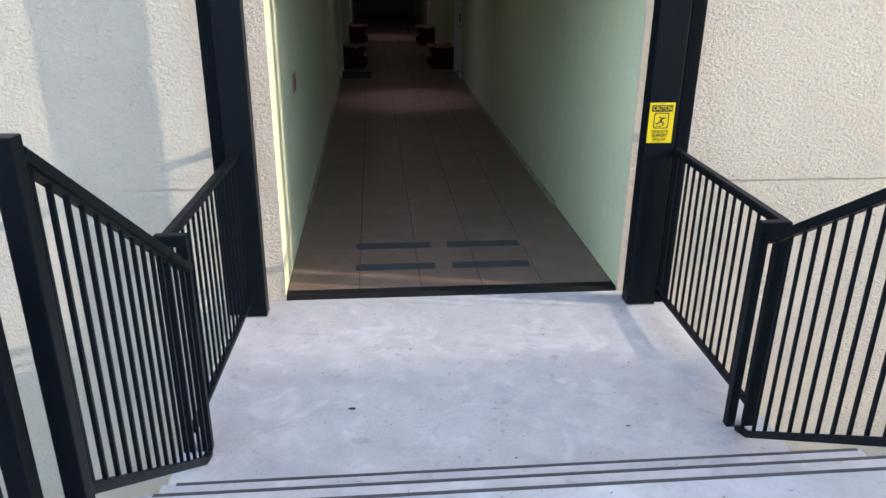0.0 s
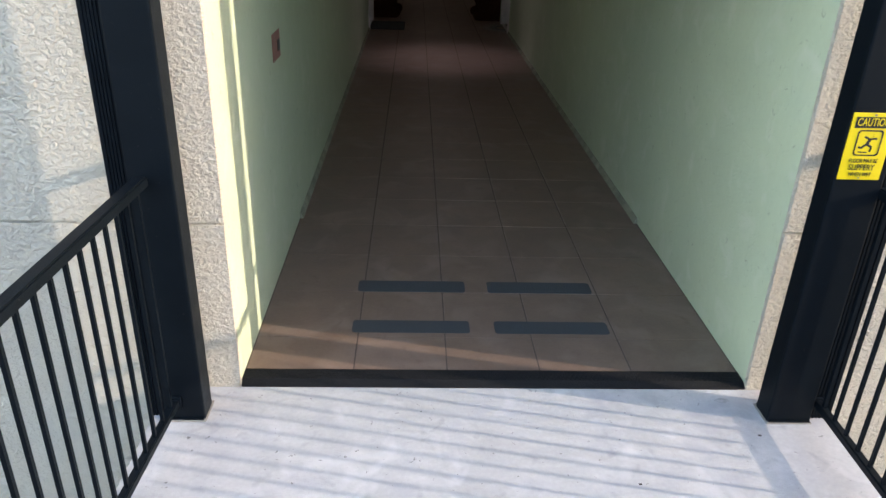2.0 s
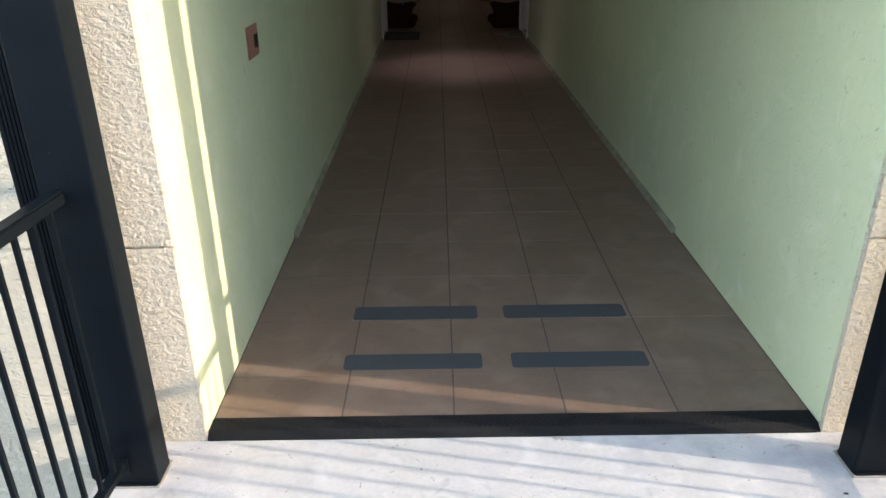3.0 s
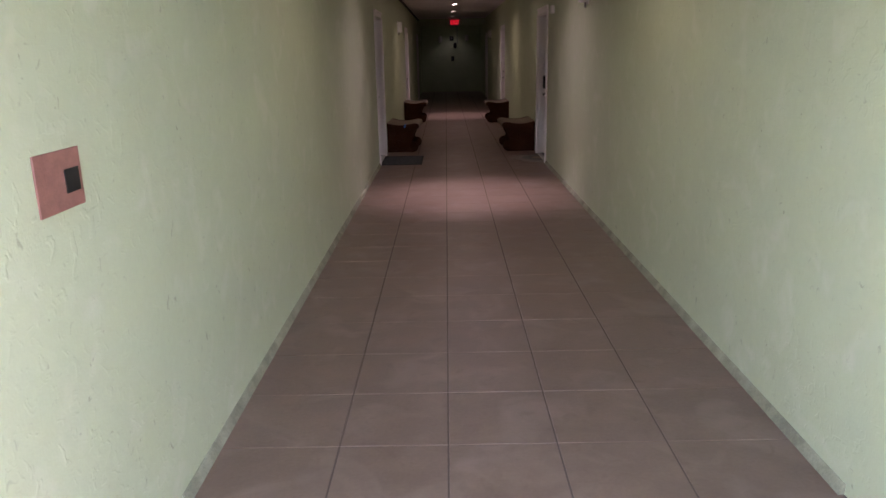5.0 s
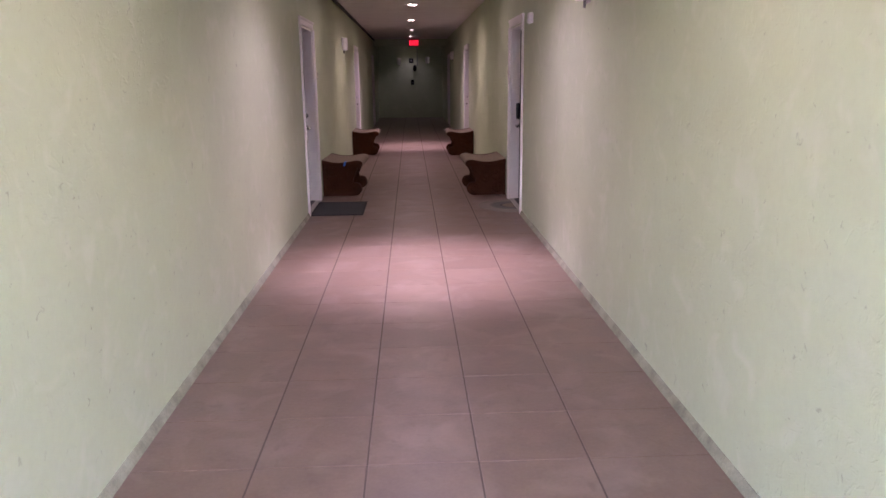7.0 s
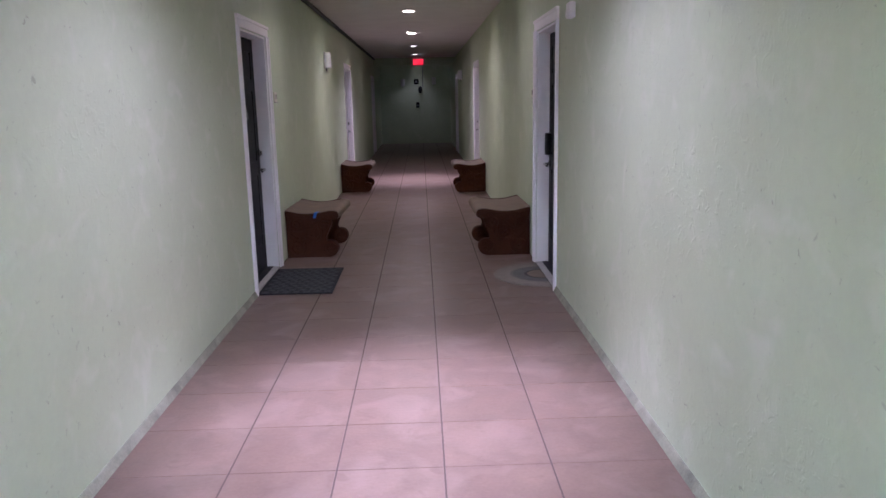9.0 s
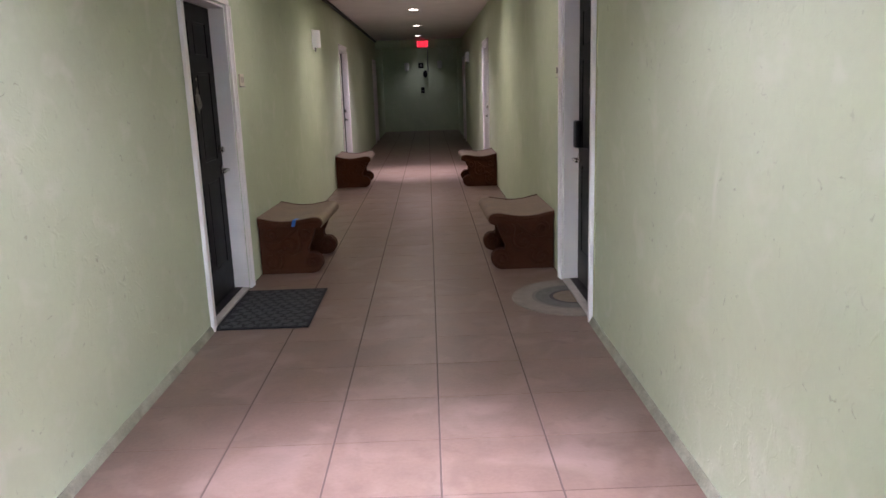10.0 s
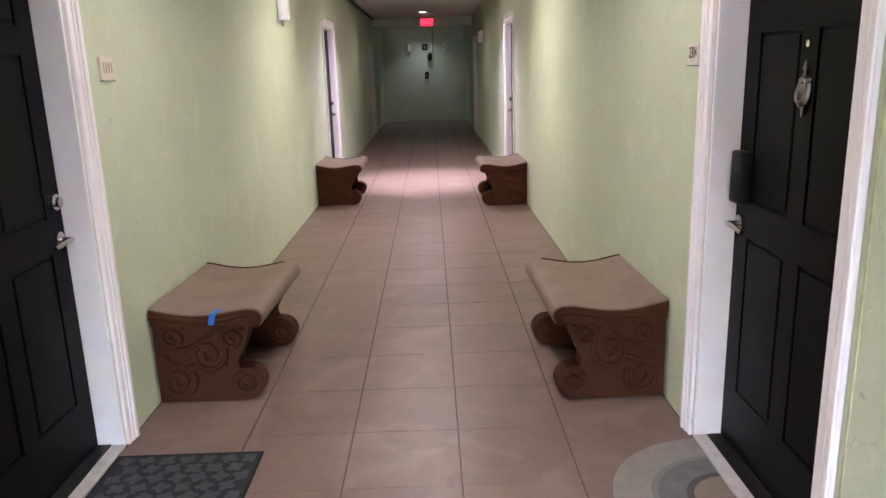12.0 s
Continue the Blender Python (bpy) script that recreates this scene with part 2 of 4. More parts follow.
def rod(bm, a, b, r, sides=12, r2=None):
    a, b = Vector(a), Vector(b)
    d = b - a
    m = Matrix.Translation((a + b) / 2) @ d.to_track_quat("Z", "Y").to_matrix().to_4x4()
    bmesh.ops.create_cone(bm, cap_ends=True, segments=sides, radius1=r, radius2=r if r2 is None else r2,
                          depth=d.length, matrix=m)
    return bm


def bar(bm, a, b, wide, deep, bevel=0.003):
    """A square bar from a to b, its faces upright; wide is across x, deep across the run."""
    a, b = Vector(a), Vector(b)
    d = (b - a).normalized()
    side = Vector((1, 0, 0)) if abs(d.x) < 0.9 else Vector((0, 1, 0))
    up = d.cross(side).normalized()
    v = []
    for p in (a, b):
        for i, j in ((-1, -1), (1, -1), (1, 1), (-1, 1)):
            v.append(bm.verts.new(p + side * i * wide / 2 + up * j * deep / 2))
    f = [bm.faces.new([v[k] for k in q]) for q in
         ((0, 1, 2, 3), (7, 6, 5, 4), (0, 4, 5, 1), (1, 5, 6, 2), (2, 6, 7, 3), (3, 7, 4, 0))]
    if bevel:
        bmesh.ops.bevel(bm, geom=list({e for q in f for e in q.edges}), offset=bevel, segments=2, affect="EDGES")
    return bm


def prism(bm, outline, y0, y1, bevel=0.0):
    """An outline of (x, z) drawn out from y0 to y1."""
    a = [bm.verts.new((x, y0, z)) for x, z in outline]
    b = [bm.verts.new((x, y1, z)) for x, z in outline]
    n = len(a)
    fa, fb = bm.faces.new(a), bm.faces.new(b[::-1])
    for i in range(n):
        bm.faces.new((a[i], b[i], b[(i + 1) % n], a[(i + 1) % n]))
    if bevel:
        bmesh.ops.bevel(bm, geom=list(fa.edges) + list(fb.edges), offset=bevel, segments=2, affect="EDGES")
    return bm


def tube(bm, path, r, sides=6):
    rings = []
    for i, p in enumerate(path):
        p = Vector(p)
        d = (Vector(path[min(i + 1, len(path) - 1)]) - Vector(path[max(i - 1, 0)])).normalized()
        side = d.orthogonal().normalized() if i == 0 else (last - d * last.dot(d)).normalized()
        last = side
        up = d.cross(side)
        rings.append([bm.verts.new(p + (side * math.cos(k * math.tau / sides) + up * math.sin(k * math.tau / sides)) * r)
                      for k in range(sides)])
    for a, b in zip(rings, rings[1:]):
        for k in range(sides):
            bm.faces.new((a[k], a[(k + 1) % sides], b[(k + 1) % sides], b[k]))
    bm.faces.new(rings[0][::-1]), bm.faces.new(rings[-1])
    return bm


def link(name, bm, mat, smooth=False):
    bmesh.ops.recalc_face_normals(bm, faces=bm.faces)
    me = bpy.data.meshes.new(name)
    bm.to_mesh(me)
    bm.free()
    me.materials.append(mat)
    if smooth:
        for p in me.polygons:
            p.use_smooth = True
        me.set_sharp_from_angle(angle=radians(38))
    return new(name, me)


def part(name, bm, mat, parent, label="", smooth=False):
    ob = link(name, bm, mat, smooth)
    ob.parent = parent
    # children are written in world places; the parent's own place is taken out again
    ob.matrix_parent_inverse = PLACES.get(parent.name, Matrix()).inverted()
    if label:
        ob["label"] = label
    return ob


PLACES = {}


def thing(name, label, category, at=(0, 0, 0), group="", kind=""):
    ob = new(name)
    ob.empty_display_size = 0.1
    ob.location = at
    PLACES[ob.name] = Matrix.Translation(at)
    return tagged(ob, label, category, group, kind)


def structure(name, bm, mat, label, category, smooth=False):
    return tagged(link(name, bm, mat, smooth), label, category, "", "structure")


def bm_new():
    return bmesh.new()


def lettering(name, text, size, m, mat, parent, label="", squeeze=1.0):
    """Words in the built-in font, thin and raised, as a mesh; m places the text's centre."""
    cu = bpy.data.curves.new(name, "FONT")
    cu.body, cu.size, cu.align_x, cu.align_y, cu.extrude = text, size, "CENTER", "CENTER", 0.0006
    tmp = new(name, cu)
    me = bpy.data.meshes.new_from_object(tmp.evaluated_get(bpy.context.evaluated_depsgraph_get()))
    bpy.data.objects.remove(tmp)
    me.transform(m @ Matrix.Diagonal((squeeze, 1, 1, 1)))
    me.materials.clear()
    me.materials.append(mat)
    ob = new(name, me)
    ob.parent = parent
    ob.matrix_parent_inverse = PLACES.get(parent.name, Matrix()).inverted()
    if label:
        ob["label"] = label
    return ob


# ---------------------------------------------------------------- large structure
LAND = -0.02          # the landing's level
FRONT = 0.03          # face of the outer wall
STEPS = ((-2.10, 0.15), (-2.37, 0.32), (-2.64, 0.49))
DOORS = ((-1, 10.05), (1, 9.965), (-1, 17.72), (1, 17.38), (-1, 24.9), (1, 24.6))
DOOR_W, DOOR_H = 0.93, 2.035


def corridor_wall(side, name):
    bm = bm_new()
    a, b = side * WALL, side * (WALL + 0.22)
    y = FRONT
    for s, d in DOORS:
        if s != side:
            continue
        box(bm, a, b, y, d, 0, CEIL)
        box(bm, a, b, d, d + DOOR_W, DOOR_H, CEIL)
        y = d + DOOR_W
    box(bm, a, b, y, END_Y, 0, CEIL)
    return structure(name, bm, GREEN, "pale green rough plaster corridor wall with doors", "wall")


wall_left = corridor_wall(-1, "wall_left")
wall_right = corridor_wall(1, "wall_right")
structure("wall_end", box(bm_new(), -WALL - 0.22, WALL + 0.22, END_Y, END_Y + 0.2, 0, CEIL), GREEN,
          "dim green plaster wall closing the corridor", "wall")
structure("ceiling", box(bm_new(), -WALL - 0.22, WALL + 0.22, FRONT, END_Y + 0.2, CEIL, CEIL + 0.2), CEILING,
          "off-white plaster corridor ceiling", "ceiling")
structure("trim_header", box(bm_new(), -WALL + 0.002, WALL - 0.002, 26.2, 26.45, 2.44, CEIL - 0.002), GREEN,
          "green plaster beam across the corridor under the ceiling", "beam")
floor = structure("floor", box(bm_new(), -WALL - 0.22, WALL + 0.22, FRONT + 0.001, END_Y + 0.2, -0.2, -0.0016), GROUT,
                  "brown ceramic tile floor with dark joints", "floor")


def facade():
    g0, g1 = 0.782, 0.794
    inner = WALL + 0.2205
    root = thing("wall_facade", "cream stucco outside wall with a control joint, sunlit", "wall", (0, FRONT, 0), kind="structure")
    for s in (-1, 1):
        for z0, z1 in ((-3.2, g0), (g1, 7.0)):
            part("stucco_panel", box(bm_new(), s * (WALL - 0.001), s * 10.0, FRONT - 0.03, FRONT - 0.002, z0, z1), STUCCO, root)
        part("control_joint", box(bm_new(), s * WALL, s * 10.0, FRONT - 0.018, FRONT - 0.001, g0, g1), STUCCO, root)
        part("wall_core", box(bm_new(), s * inner, s * 10.0, FRONT, FRONT + 0.25, -3.2, 7.0), STUCCO, root)
    part("lintel", box(bm_new(), -WALL + 0.001, WALL - 0.001, FRONT - 0.03, FRONT - 0.002, CEIL, 7.0), STUCCO, root)
    part("lintel_core", box(bm_new(), -WALL - 0.22, WALL + 0.22, FRONT, FRONT + 0.25, CEIL + 0.201, 7.0), STUCCO, root)
    return root


facade()
# unseen block added behind and to one side; its top edge shades the steps
structure("wall_sun_blocker", box(bm_new(), 7.0, 46.0, -14.0, -6.3, -3.2, 8.0), STUCCO, "plain stucco block out of view, added to shade the steps", "wall")
# unseen dark block added in the distance to keep low sky light out
SKY_BLOCK = material("dark_blocker", (0.10, 0.10, 0.105), rough=0.9, vary=0.25, scale=1.5, bump=0.003, bump_scale=60)
structure("wall_sky_blocker", box(bm_new(), -70.0, 40.0, -66.0, -60.0, -3.2, 11.0), SKY_BLOCK, "dark block out of view far behind the walkway, added to cut low sky light", "wall")


def landing_slab():
    bm = bm_new()
    box(bm, -1.50, 1.445, -2.10, FRONT - 0.033, -0.28, LAND)
    return structure("landing", bm, CONCRETE, "grey painted concrete landing with stains and railing shadows", "landing")


landing_slab()


NOSING = material("worn_nosing", (0.05, 0.045, 0.055), rough=0.6, vary=0.4, scale=14, bump=0.001, bump_scale=120)


def stairs():
    root = thing("stairs", "three grey concrete steps with dark nosings", "stairs", (0, -2.1, LAND), kind="structure")
    for i, (y, z) in enumerate(STEPS):
        y_back = STEPS[i + 1][0] if i < 2 else -2.94
        part("step", box(bm_new(), -1.45, 1.62, y_back, y - 0.003, z - 0.3, z, 0.006), CONCRETE, root)
        part("nosing", box(bm_new(), -1.39, 1.60, y - 0.016, y - 0.0015, z - 0.009, z + 0.003), NOSING, root, "thin dark metal stair nosing")
    return root


stairs()
structure("walkway", box(bm_new(), -1.56, 1.56, -12.9, -2.943, 0.19, 0.49), CONCRETE, "grey concrete walkway above the steps", "walkway")
g = bm_new()
box(g, -300, 300, -300, 300, -3.6, -3.2)
structure("ground", g, EARTH, "bare ground far below the landing", "ground")

CAULK_LINE = material("yellowed_caulk", (0.46, 0.45, 0.26), rough=0.8, vary=0.3, scale=30, bump=0.002, bump_scale=100)


def skirting(s, name):
    bm = bm_new()
    section = ((0.0, 0.0), (0.024, 0.0), (0.022, 0.006), (0.011, 0.030), (0.004, 0.040), (0.0, 0.041))
    first = min(d for sd, d in DOORS if sd == s)
    prism(bm, [(s * (WALL - u), z) for u, z in section], 1.9, first - 0.089)
    return structure(name, bm, SKIRT, "narrow dirty green-grey cove strip along the foot of the wall", "baseboard")


skirting(-1, "baseboard_left")
skirting(1, "baseboard_right")
structure("trim_joint", box(bm_new(), WALL - 0.0006, WALL + 0.01, 4.285, 4.297, 0.037, 1.5), GREEN, "thin raised joint in the green plaster", "trim")
structure("trim_caulk", box(bm_new(), WALL - 0.0035, WALL + 0.01, 9.848, 9.858, 0.04, 2.1, 0.0015), CAULK_LINE, "yellowed caulk line on the plaster beside a door casing", "trim")
structure("trim_conduit", rod(bm_new(), (-WALL + 0.03, 0.4, CEIL - 0.028), (-WALL + 0.03, 26.1, CEIL - 0.028), 0.026), DARKTRIM,
          "dark conduit run along the ceiling corner", "conduit", True)


# ---------------------------------------------------------------- entrance things
def column(side, x_in, x_mid, x_out):
    name = "steel_column"
    root = thing(name, "dark navy painted steel column beside the opening", "column", ((x_in + x_mid) / 2, -0.15, LAND))
    part("post", box(bm_new(), x_in, x_mid, -0.24, -0.125, LAND, 3.4, 0.008), NAVY, root)
    bm = bm_new()
    box(bm, x_mid + side * 0.001, x_out, -0.205, -0.135, LAND, 3.4, 0.004)
    w = (x_out - x_mid) / 7
    for k in range(5):
        box(bm, x_mid + w * (k + 1.5), x_mid + w * (k + 2.1), -0.210, -0.204, LAND, 3.4)
    part("ribbed_track", bm, NAVY, root, "ribbed dark metal shutter track")
    tx, tz = (x_mid - 0.0, 1.075) if side < 0 else (x_mid - 0.02, 1.145)
    part("wall_tie", box(bm_new(), tx - 0.02, tx + 0.02, -0.134, FRONT - 0.031, tz - 0.022, tz + 0.022, 0.003), NAVY, root, "short steel tie back to the wall")
    part("base_plate", box(bm_new(), x_in + side * 0.004, x_mid - side * 0.004, -0.25, -0.115, LAND + 0.0065, LAND + 0.014, 0.003), NAVY, root)
    part("caulk_bead", box(bm_new(), x_in - side * 0.006, x_mid + side * 0.002, -0.254, -0.11, LAND + 0.0003, LAND + 0.006, 0.002), CAULK, root, "dirty beige caulk bead")
    return root


CAULK = material("beige_caulk", (0.27, 0.25, 0.225), rough=0.9, vary=0.4, scale=40, bump=0.003, bump_scale=150)
column(-1, -1.272, -1.44, -1.525)
column(1, 1.17, 1.365, 1.475)


def caution_sign():
    x0, x1, z0, z1, y = 1.176, 1.338, 1.12, 1.374, -0.2405
    root = thing("caution_sign", "yellow caution sign with black lettering fixed on the steel column", "sign", (1.257, y, 1.247))
    part("plate", box(bm_new(), x0, x1, y - 0.004, y, z0, z1, 0.0015), YELLOW, root)
    cx, f = (x0 + x1) / 2, y - 0.0045
    part("header_band", box(bm_new(), x0 + 0.014, x1 - 0.014, f - 0.0008, f, 1.318, 1.359), INK, root)
    up = lambda z, yy=0.0: Matrix.Translation((cx, f - 0.001 - yy, z)) @ pose(0, 0, 0, 90, 0, 0)
    lettering("heading", "CAUTION", 0.041, up(1.339, 0.001), YELLOW, root, "yellow word on black", 0.66)
    bm = bm_new()
    ring = []
    for sx, sz, a0 in ((1, 1, 0), (-1, 1, 90), (-1, -1, 180), (1, -1, 270)):
        ring += [(sx * 0.036 + 0.012 * math.cos(radians(a0 + k * 22.5)), sz * 0.037 + 0.012 * math.sin(radians(a0 + k * 22.5))) for k in range(5)]
    rows = [[bm.verts.new((cx + u * k, yy, 1.262 + w * k)) for u, w in ring] for k, yy in ((1.0, f), (1.0, f - 0.0008), (0.89, f - 0.0008), (0.89, f))]
    for p, q in zip(rows, rows[1:]):
        for k in range(len(ring)):
            bm.faces.new((p[k], p[(k + 1) % len(ring)], q[(k + 1) % len(ring)], q[k]))
    part("frame", bm, INK, root)
    bm = bm_new()
    # head, trunk, both arms, both legs and the wet floor under a figure that falls backwards
    for a, b, r in (((.012, 1.289), (.013, 1.289), .009), ((.006, 1.279), (-.004, 1.258), .008), ((.004, 1.277), (.029, 1.279), .0045),
                    ((.004, 1.275), (-.018, 1.286), .0045), ((-.004, 1.258), (.016, 1.246), .006), ((.016, 1.246), (.013, 1.229), .005),
                    ((-.004, 1.258), (-.022, 1.243), .006), ((-.022, 1.243), (-.034, 1.246), .005), ((-.03, 1.228), (.004, 1.226), .003)):
        rod(bm, (cx + a[0], f - 0.0002, a[1]), (cx + b[0], f - 0.0002, b[1]), r * 0.8, 8)
    for v in bm.verts:
        v.co.y = f - 0.0009 if v.co.y < f - 0.0002 else f
    part("pictogram", bm, INK, root)
    lettering("line", "FLOOR MAY BE", 0.022, up(1.194), INK, root, "", 0.72)
    lettering("line", "SLIPPERY", 0.033, up(1.168), INK, root, "", 0.76)
    lettering("line", "WHEN WET", 0.022, up(1.141), INK, root, "", 0.72)
    for z in (z0 + 0.008, z1 - 0.008):
        part("screw", rod(bm_new(), (cx, f, z), (cx, f - 0.002, z), 0.004, 10), GREY, root, "", True)
    return root


caution_sign()


def railing(name, label, xs, run, top, bottom, bars, posts):
    """xs, run: x and y at both ends; top and bottom give a rail's z at a y; posts: (y, base, head)."""
    across = lambda y: xs[0] + (xs[1] - xs[0]) * (y - run[0]) / (run[1] - run[0])
    root = thing(name, label, "railing", (xs[0], run[0], LAND))
    a, c = run
    part("top_rail", bar(bm_new(), (xs[0], a, top(a)), (xs[1], c, top(c)), 0.05, 0.042, 0.006), NAVY, root)
    part("bottom_rail", bar(bm_new(), (xs[0], a, bottom(a)), (xs[1], c, bottom(c)), 0.034, 0.034, 0.004), NAVY, root)
    for k in range(bars):
        y = a + (c - a) * (k + 0.6) / (bars + 0.2)
        part("baluster", bar(bm_new(), (across(y), y, bottom(y)), (across(y), y, top(y)), 0.0135, 0.0135, 0), NAVY, root)
    for y, base, head in posts:
        x = across(y)
        part("post", box(bm_new(), x - 0.028, x + 0.028, y - 0.028, y + 0.028, base, head, 0.005), NAVY, root)
    return root


# for each side: landing rail's x at both ends, the twin posts' x, stair rail's x, its height and rise, its foot and rise
SIDES = ((-1, (-1.387, -1.44), (-1.482, -1.434, -1.394, -1.346), -1.354, 0.94, 0.652, 0.022, 0.69),
         (1, (1.386, 1.352), (1.363, 1.317, 1.263, 1.218), 1.258, 1.005, 0.635, 0.024, 0.68))
for s, land_x, twin, stair_x, z0, rise, foot, climb in SIDES:
    # landing rail with its pair of posts under one cap, the sloping rail beside the steps, the walkway's rail
    r = railing("landing_railing", "dark navy steel railing with thin upright bars on the landing", land_x,
                (-0.2405 if s < 0 else -0.2175, -1.622), lambda y: 1.062, lambda y: 0.075, 15, ())
    for a, c in ((twin[0], twin[1]), (twin[2], twin[3])):
        part("post", box(bm_new(), a, c, -1.668, -1.623, LAND, 1.034, 0.005), NAVY, r)
    part("post_cap", box(bm_new(), twin[0], twin[3], -1.668, -1.623, 1.0345, 1.088, 0.005), NAVY, r)
    f = -0.2415 if s < 0 else -0.2185
    part("end_flange", box(bm_new(), land_x[0] - 0.025, land_x[0] + 0.025, f - 0.009, f, 0.045, 0.105, 0.003), NAVY, r)
    q = railing("stair_railing", "dark navy steel railing sloping up beside the steps", (stair_x, stair_x), (-1.79, -2.95),
            lambda y: z0 + rise * (-1.677 - y), lambda y: foot + climb * (-1.79 - y), 13,
            ((-2.98, 0.49, z0 + rise * 1.3 + 0.03),))
    part("rail_end", bar(bm_new(), (stair_x, -1.669, z0 + 0.002), (stair_x, -1.795, z0 + rise * 0.116), 0.0495, 0.0415, 0.006), NAVY, q)
    part("foot_rail_end", bar(bm_new(), (stair_x, -1.70, foot - 0.024), (stair_x, -1.79, foot + 0.002), 0.0335, 0.03, 0.004), NAVY, q)
    part("baluster", bar(bm_new(), (stair_x, -1.745, 0.0), (stair_x, -1.745, z0 + 0.04), 0.0135, 0.0135, 0), NAVY, q)
    railing("walkway_railing", "dark navy steel railing along the walkway", (s * 1.43, s * 1.43), (-3.12, -6.0),
            lambda y: 1.56, lambda y: 0.60, 22, ((-3.09, 0.49, 1.585), (-6.03, 0.49, 1.585)))


def threshold():
    root = thing("threshold_ramp", "worn black textured rubber ramp across the entrance", "ramp", (0, 0.05, LAND))
    bm = prism(bm_new(), ((-0.0, LAND), (0.0, LAND + 0.004), (0.03, 0.0042), (0.105, 0.0062), (0.105, 0.0005), (0.030, 0.0005), (0.030, LAND)),
               -WALL + 0.004, WALL - 0.004)
    for v in bm.verts:
        v.co.x, v.co.y = v.co.y, v.co.x
    part("ramp_body", bm, RUBBER, root)
    bm = bm_new()
    for r, (y, z) in enumerate(((0.012, -0.0085), (0.038, 0.0042), (0.055, 0.0047), (0.072, 0.0051), (0.090, 0.0056))):
        x = -WALL + 0.03 + (r % 2) * 0.011
        while x < WALL - 0.03:
            a = [bm.verts.new((x + dx, y + dy, z)) for dx, dy in ((-0.009, 0), (0, -0.006), (0.009, 0), (0, 0.006))]
            t = bm.verts.new((x, y, z + 0.0035))
            for k in range(4):
                bm.faces.new((a[k], a[(k + 1) % 4], t))
            x += 0.022
    st = part("tread_studs", bm, RUBBER, root, "small worn diamond studs")
    st["kind"] = "stuff"
    return root


threshold()


def grip(x0, x1, y0, y1):
    bm = bm_new()
    r, ring = 0.02, []
    for cx, cy, a in ((x1 - r, y0 + r, -90), (x1 - r, y1 - r, 0), (x0 + r, y1 - r, 90), (x0 + r, y0 + r, 180)):
        ring += [(cx + r * math.cos(radians(a + k * 18)), cy + r * math.sin(radians(a + k * 18))) for k in range(6)]
    lo = [bm.verts.new((x, y, 0.0004)) for x, y in ring]
    hi = [bm.verts.new((x, y, 0.0026)) for x, y in ring]
    bm.faces.new(lo[::-1]), bm.faces.new(hi)
    for k in range(len(ring)):
        bm.faces.new((lo[k], lo[k - 1], hi[k - 1], hi[k]))
    return tagged(link("grip_strip", bm, GRIT), "dark grey anti-slip strip stuck on the tiles", "grip strip", "grip strips at the entrance")


for x0, x1 in ((-0.706, -0.096), (0.034, 0.636)):
    for y0, y1 in ((0.437, 0.557), (0.87, 1.0)):
        grip(x0, x1, y0, y1)


def wall_box():
    x, y0, y1, z0, z1 = -WALL, 1.30, 1.52, 1.18, 1.33
    root = thing("electrical_box", "reddish uncovered electrical box with a dark slot in the wall", "electrical box", (x, 1.41, 1.25))
    part("plate", box(bm_new(), x + 0.001, x + 0.006, y0, y1, z0, z1, 0.002), PINK, root)
    part("slot", box(bm_new(), x + 0.0065, x + 0.009, y0 + 0.13, y1 - 0.02, z0 + 0.04, z1 - 0.05), INK, root, "dark slot")
    return root


wall_box()


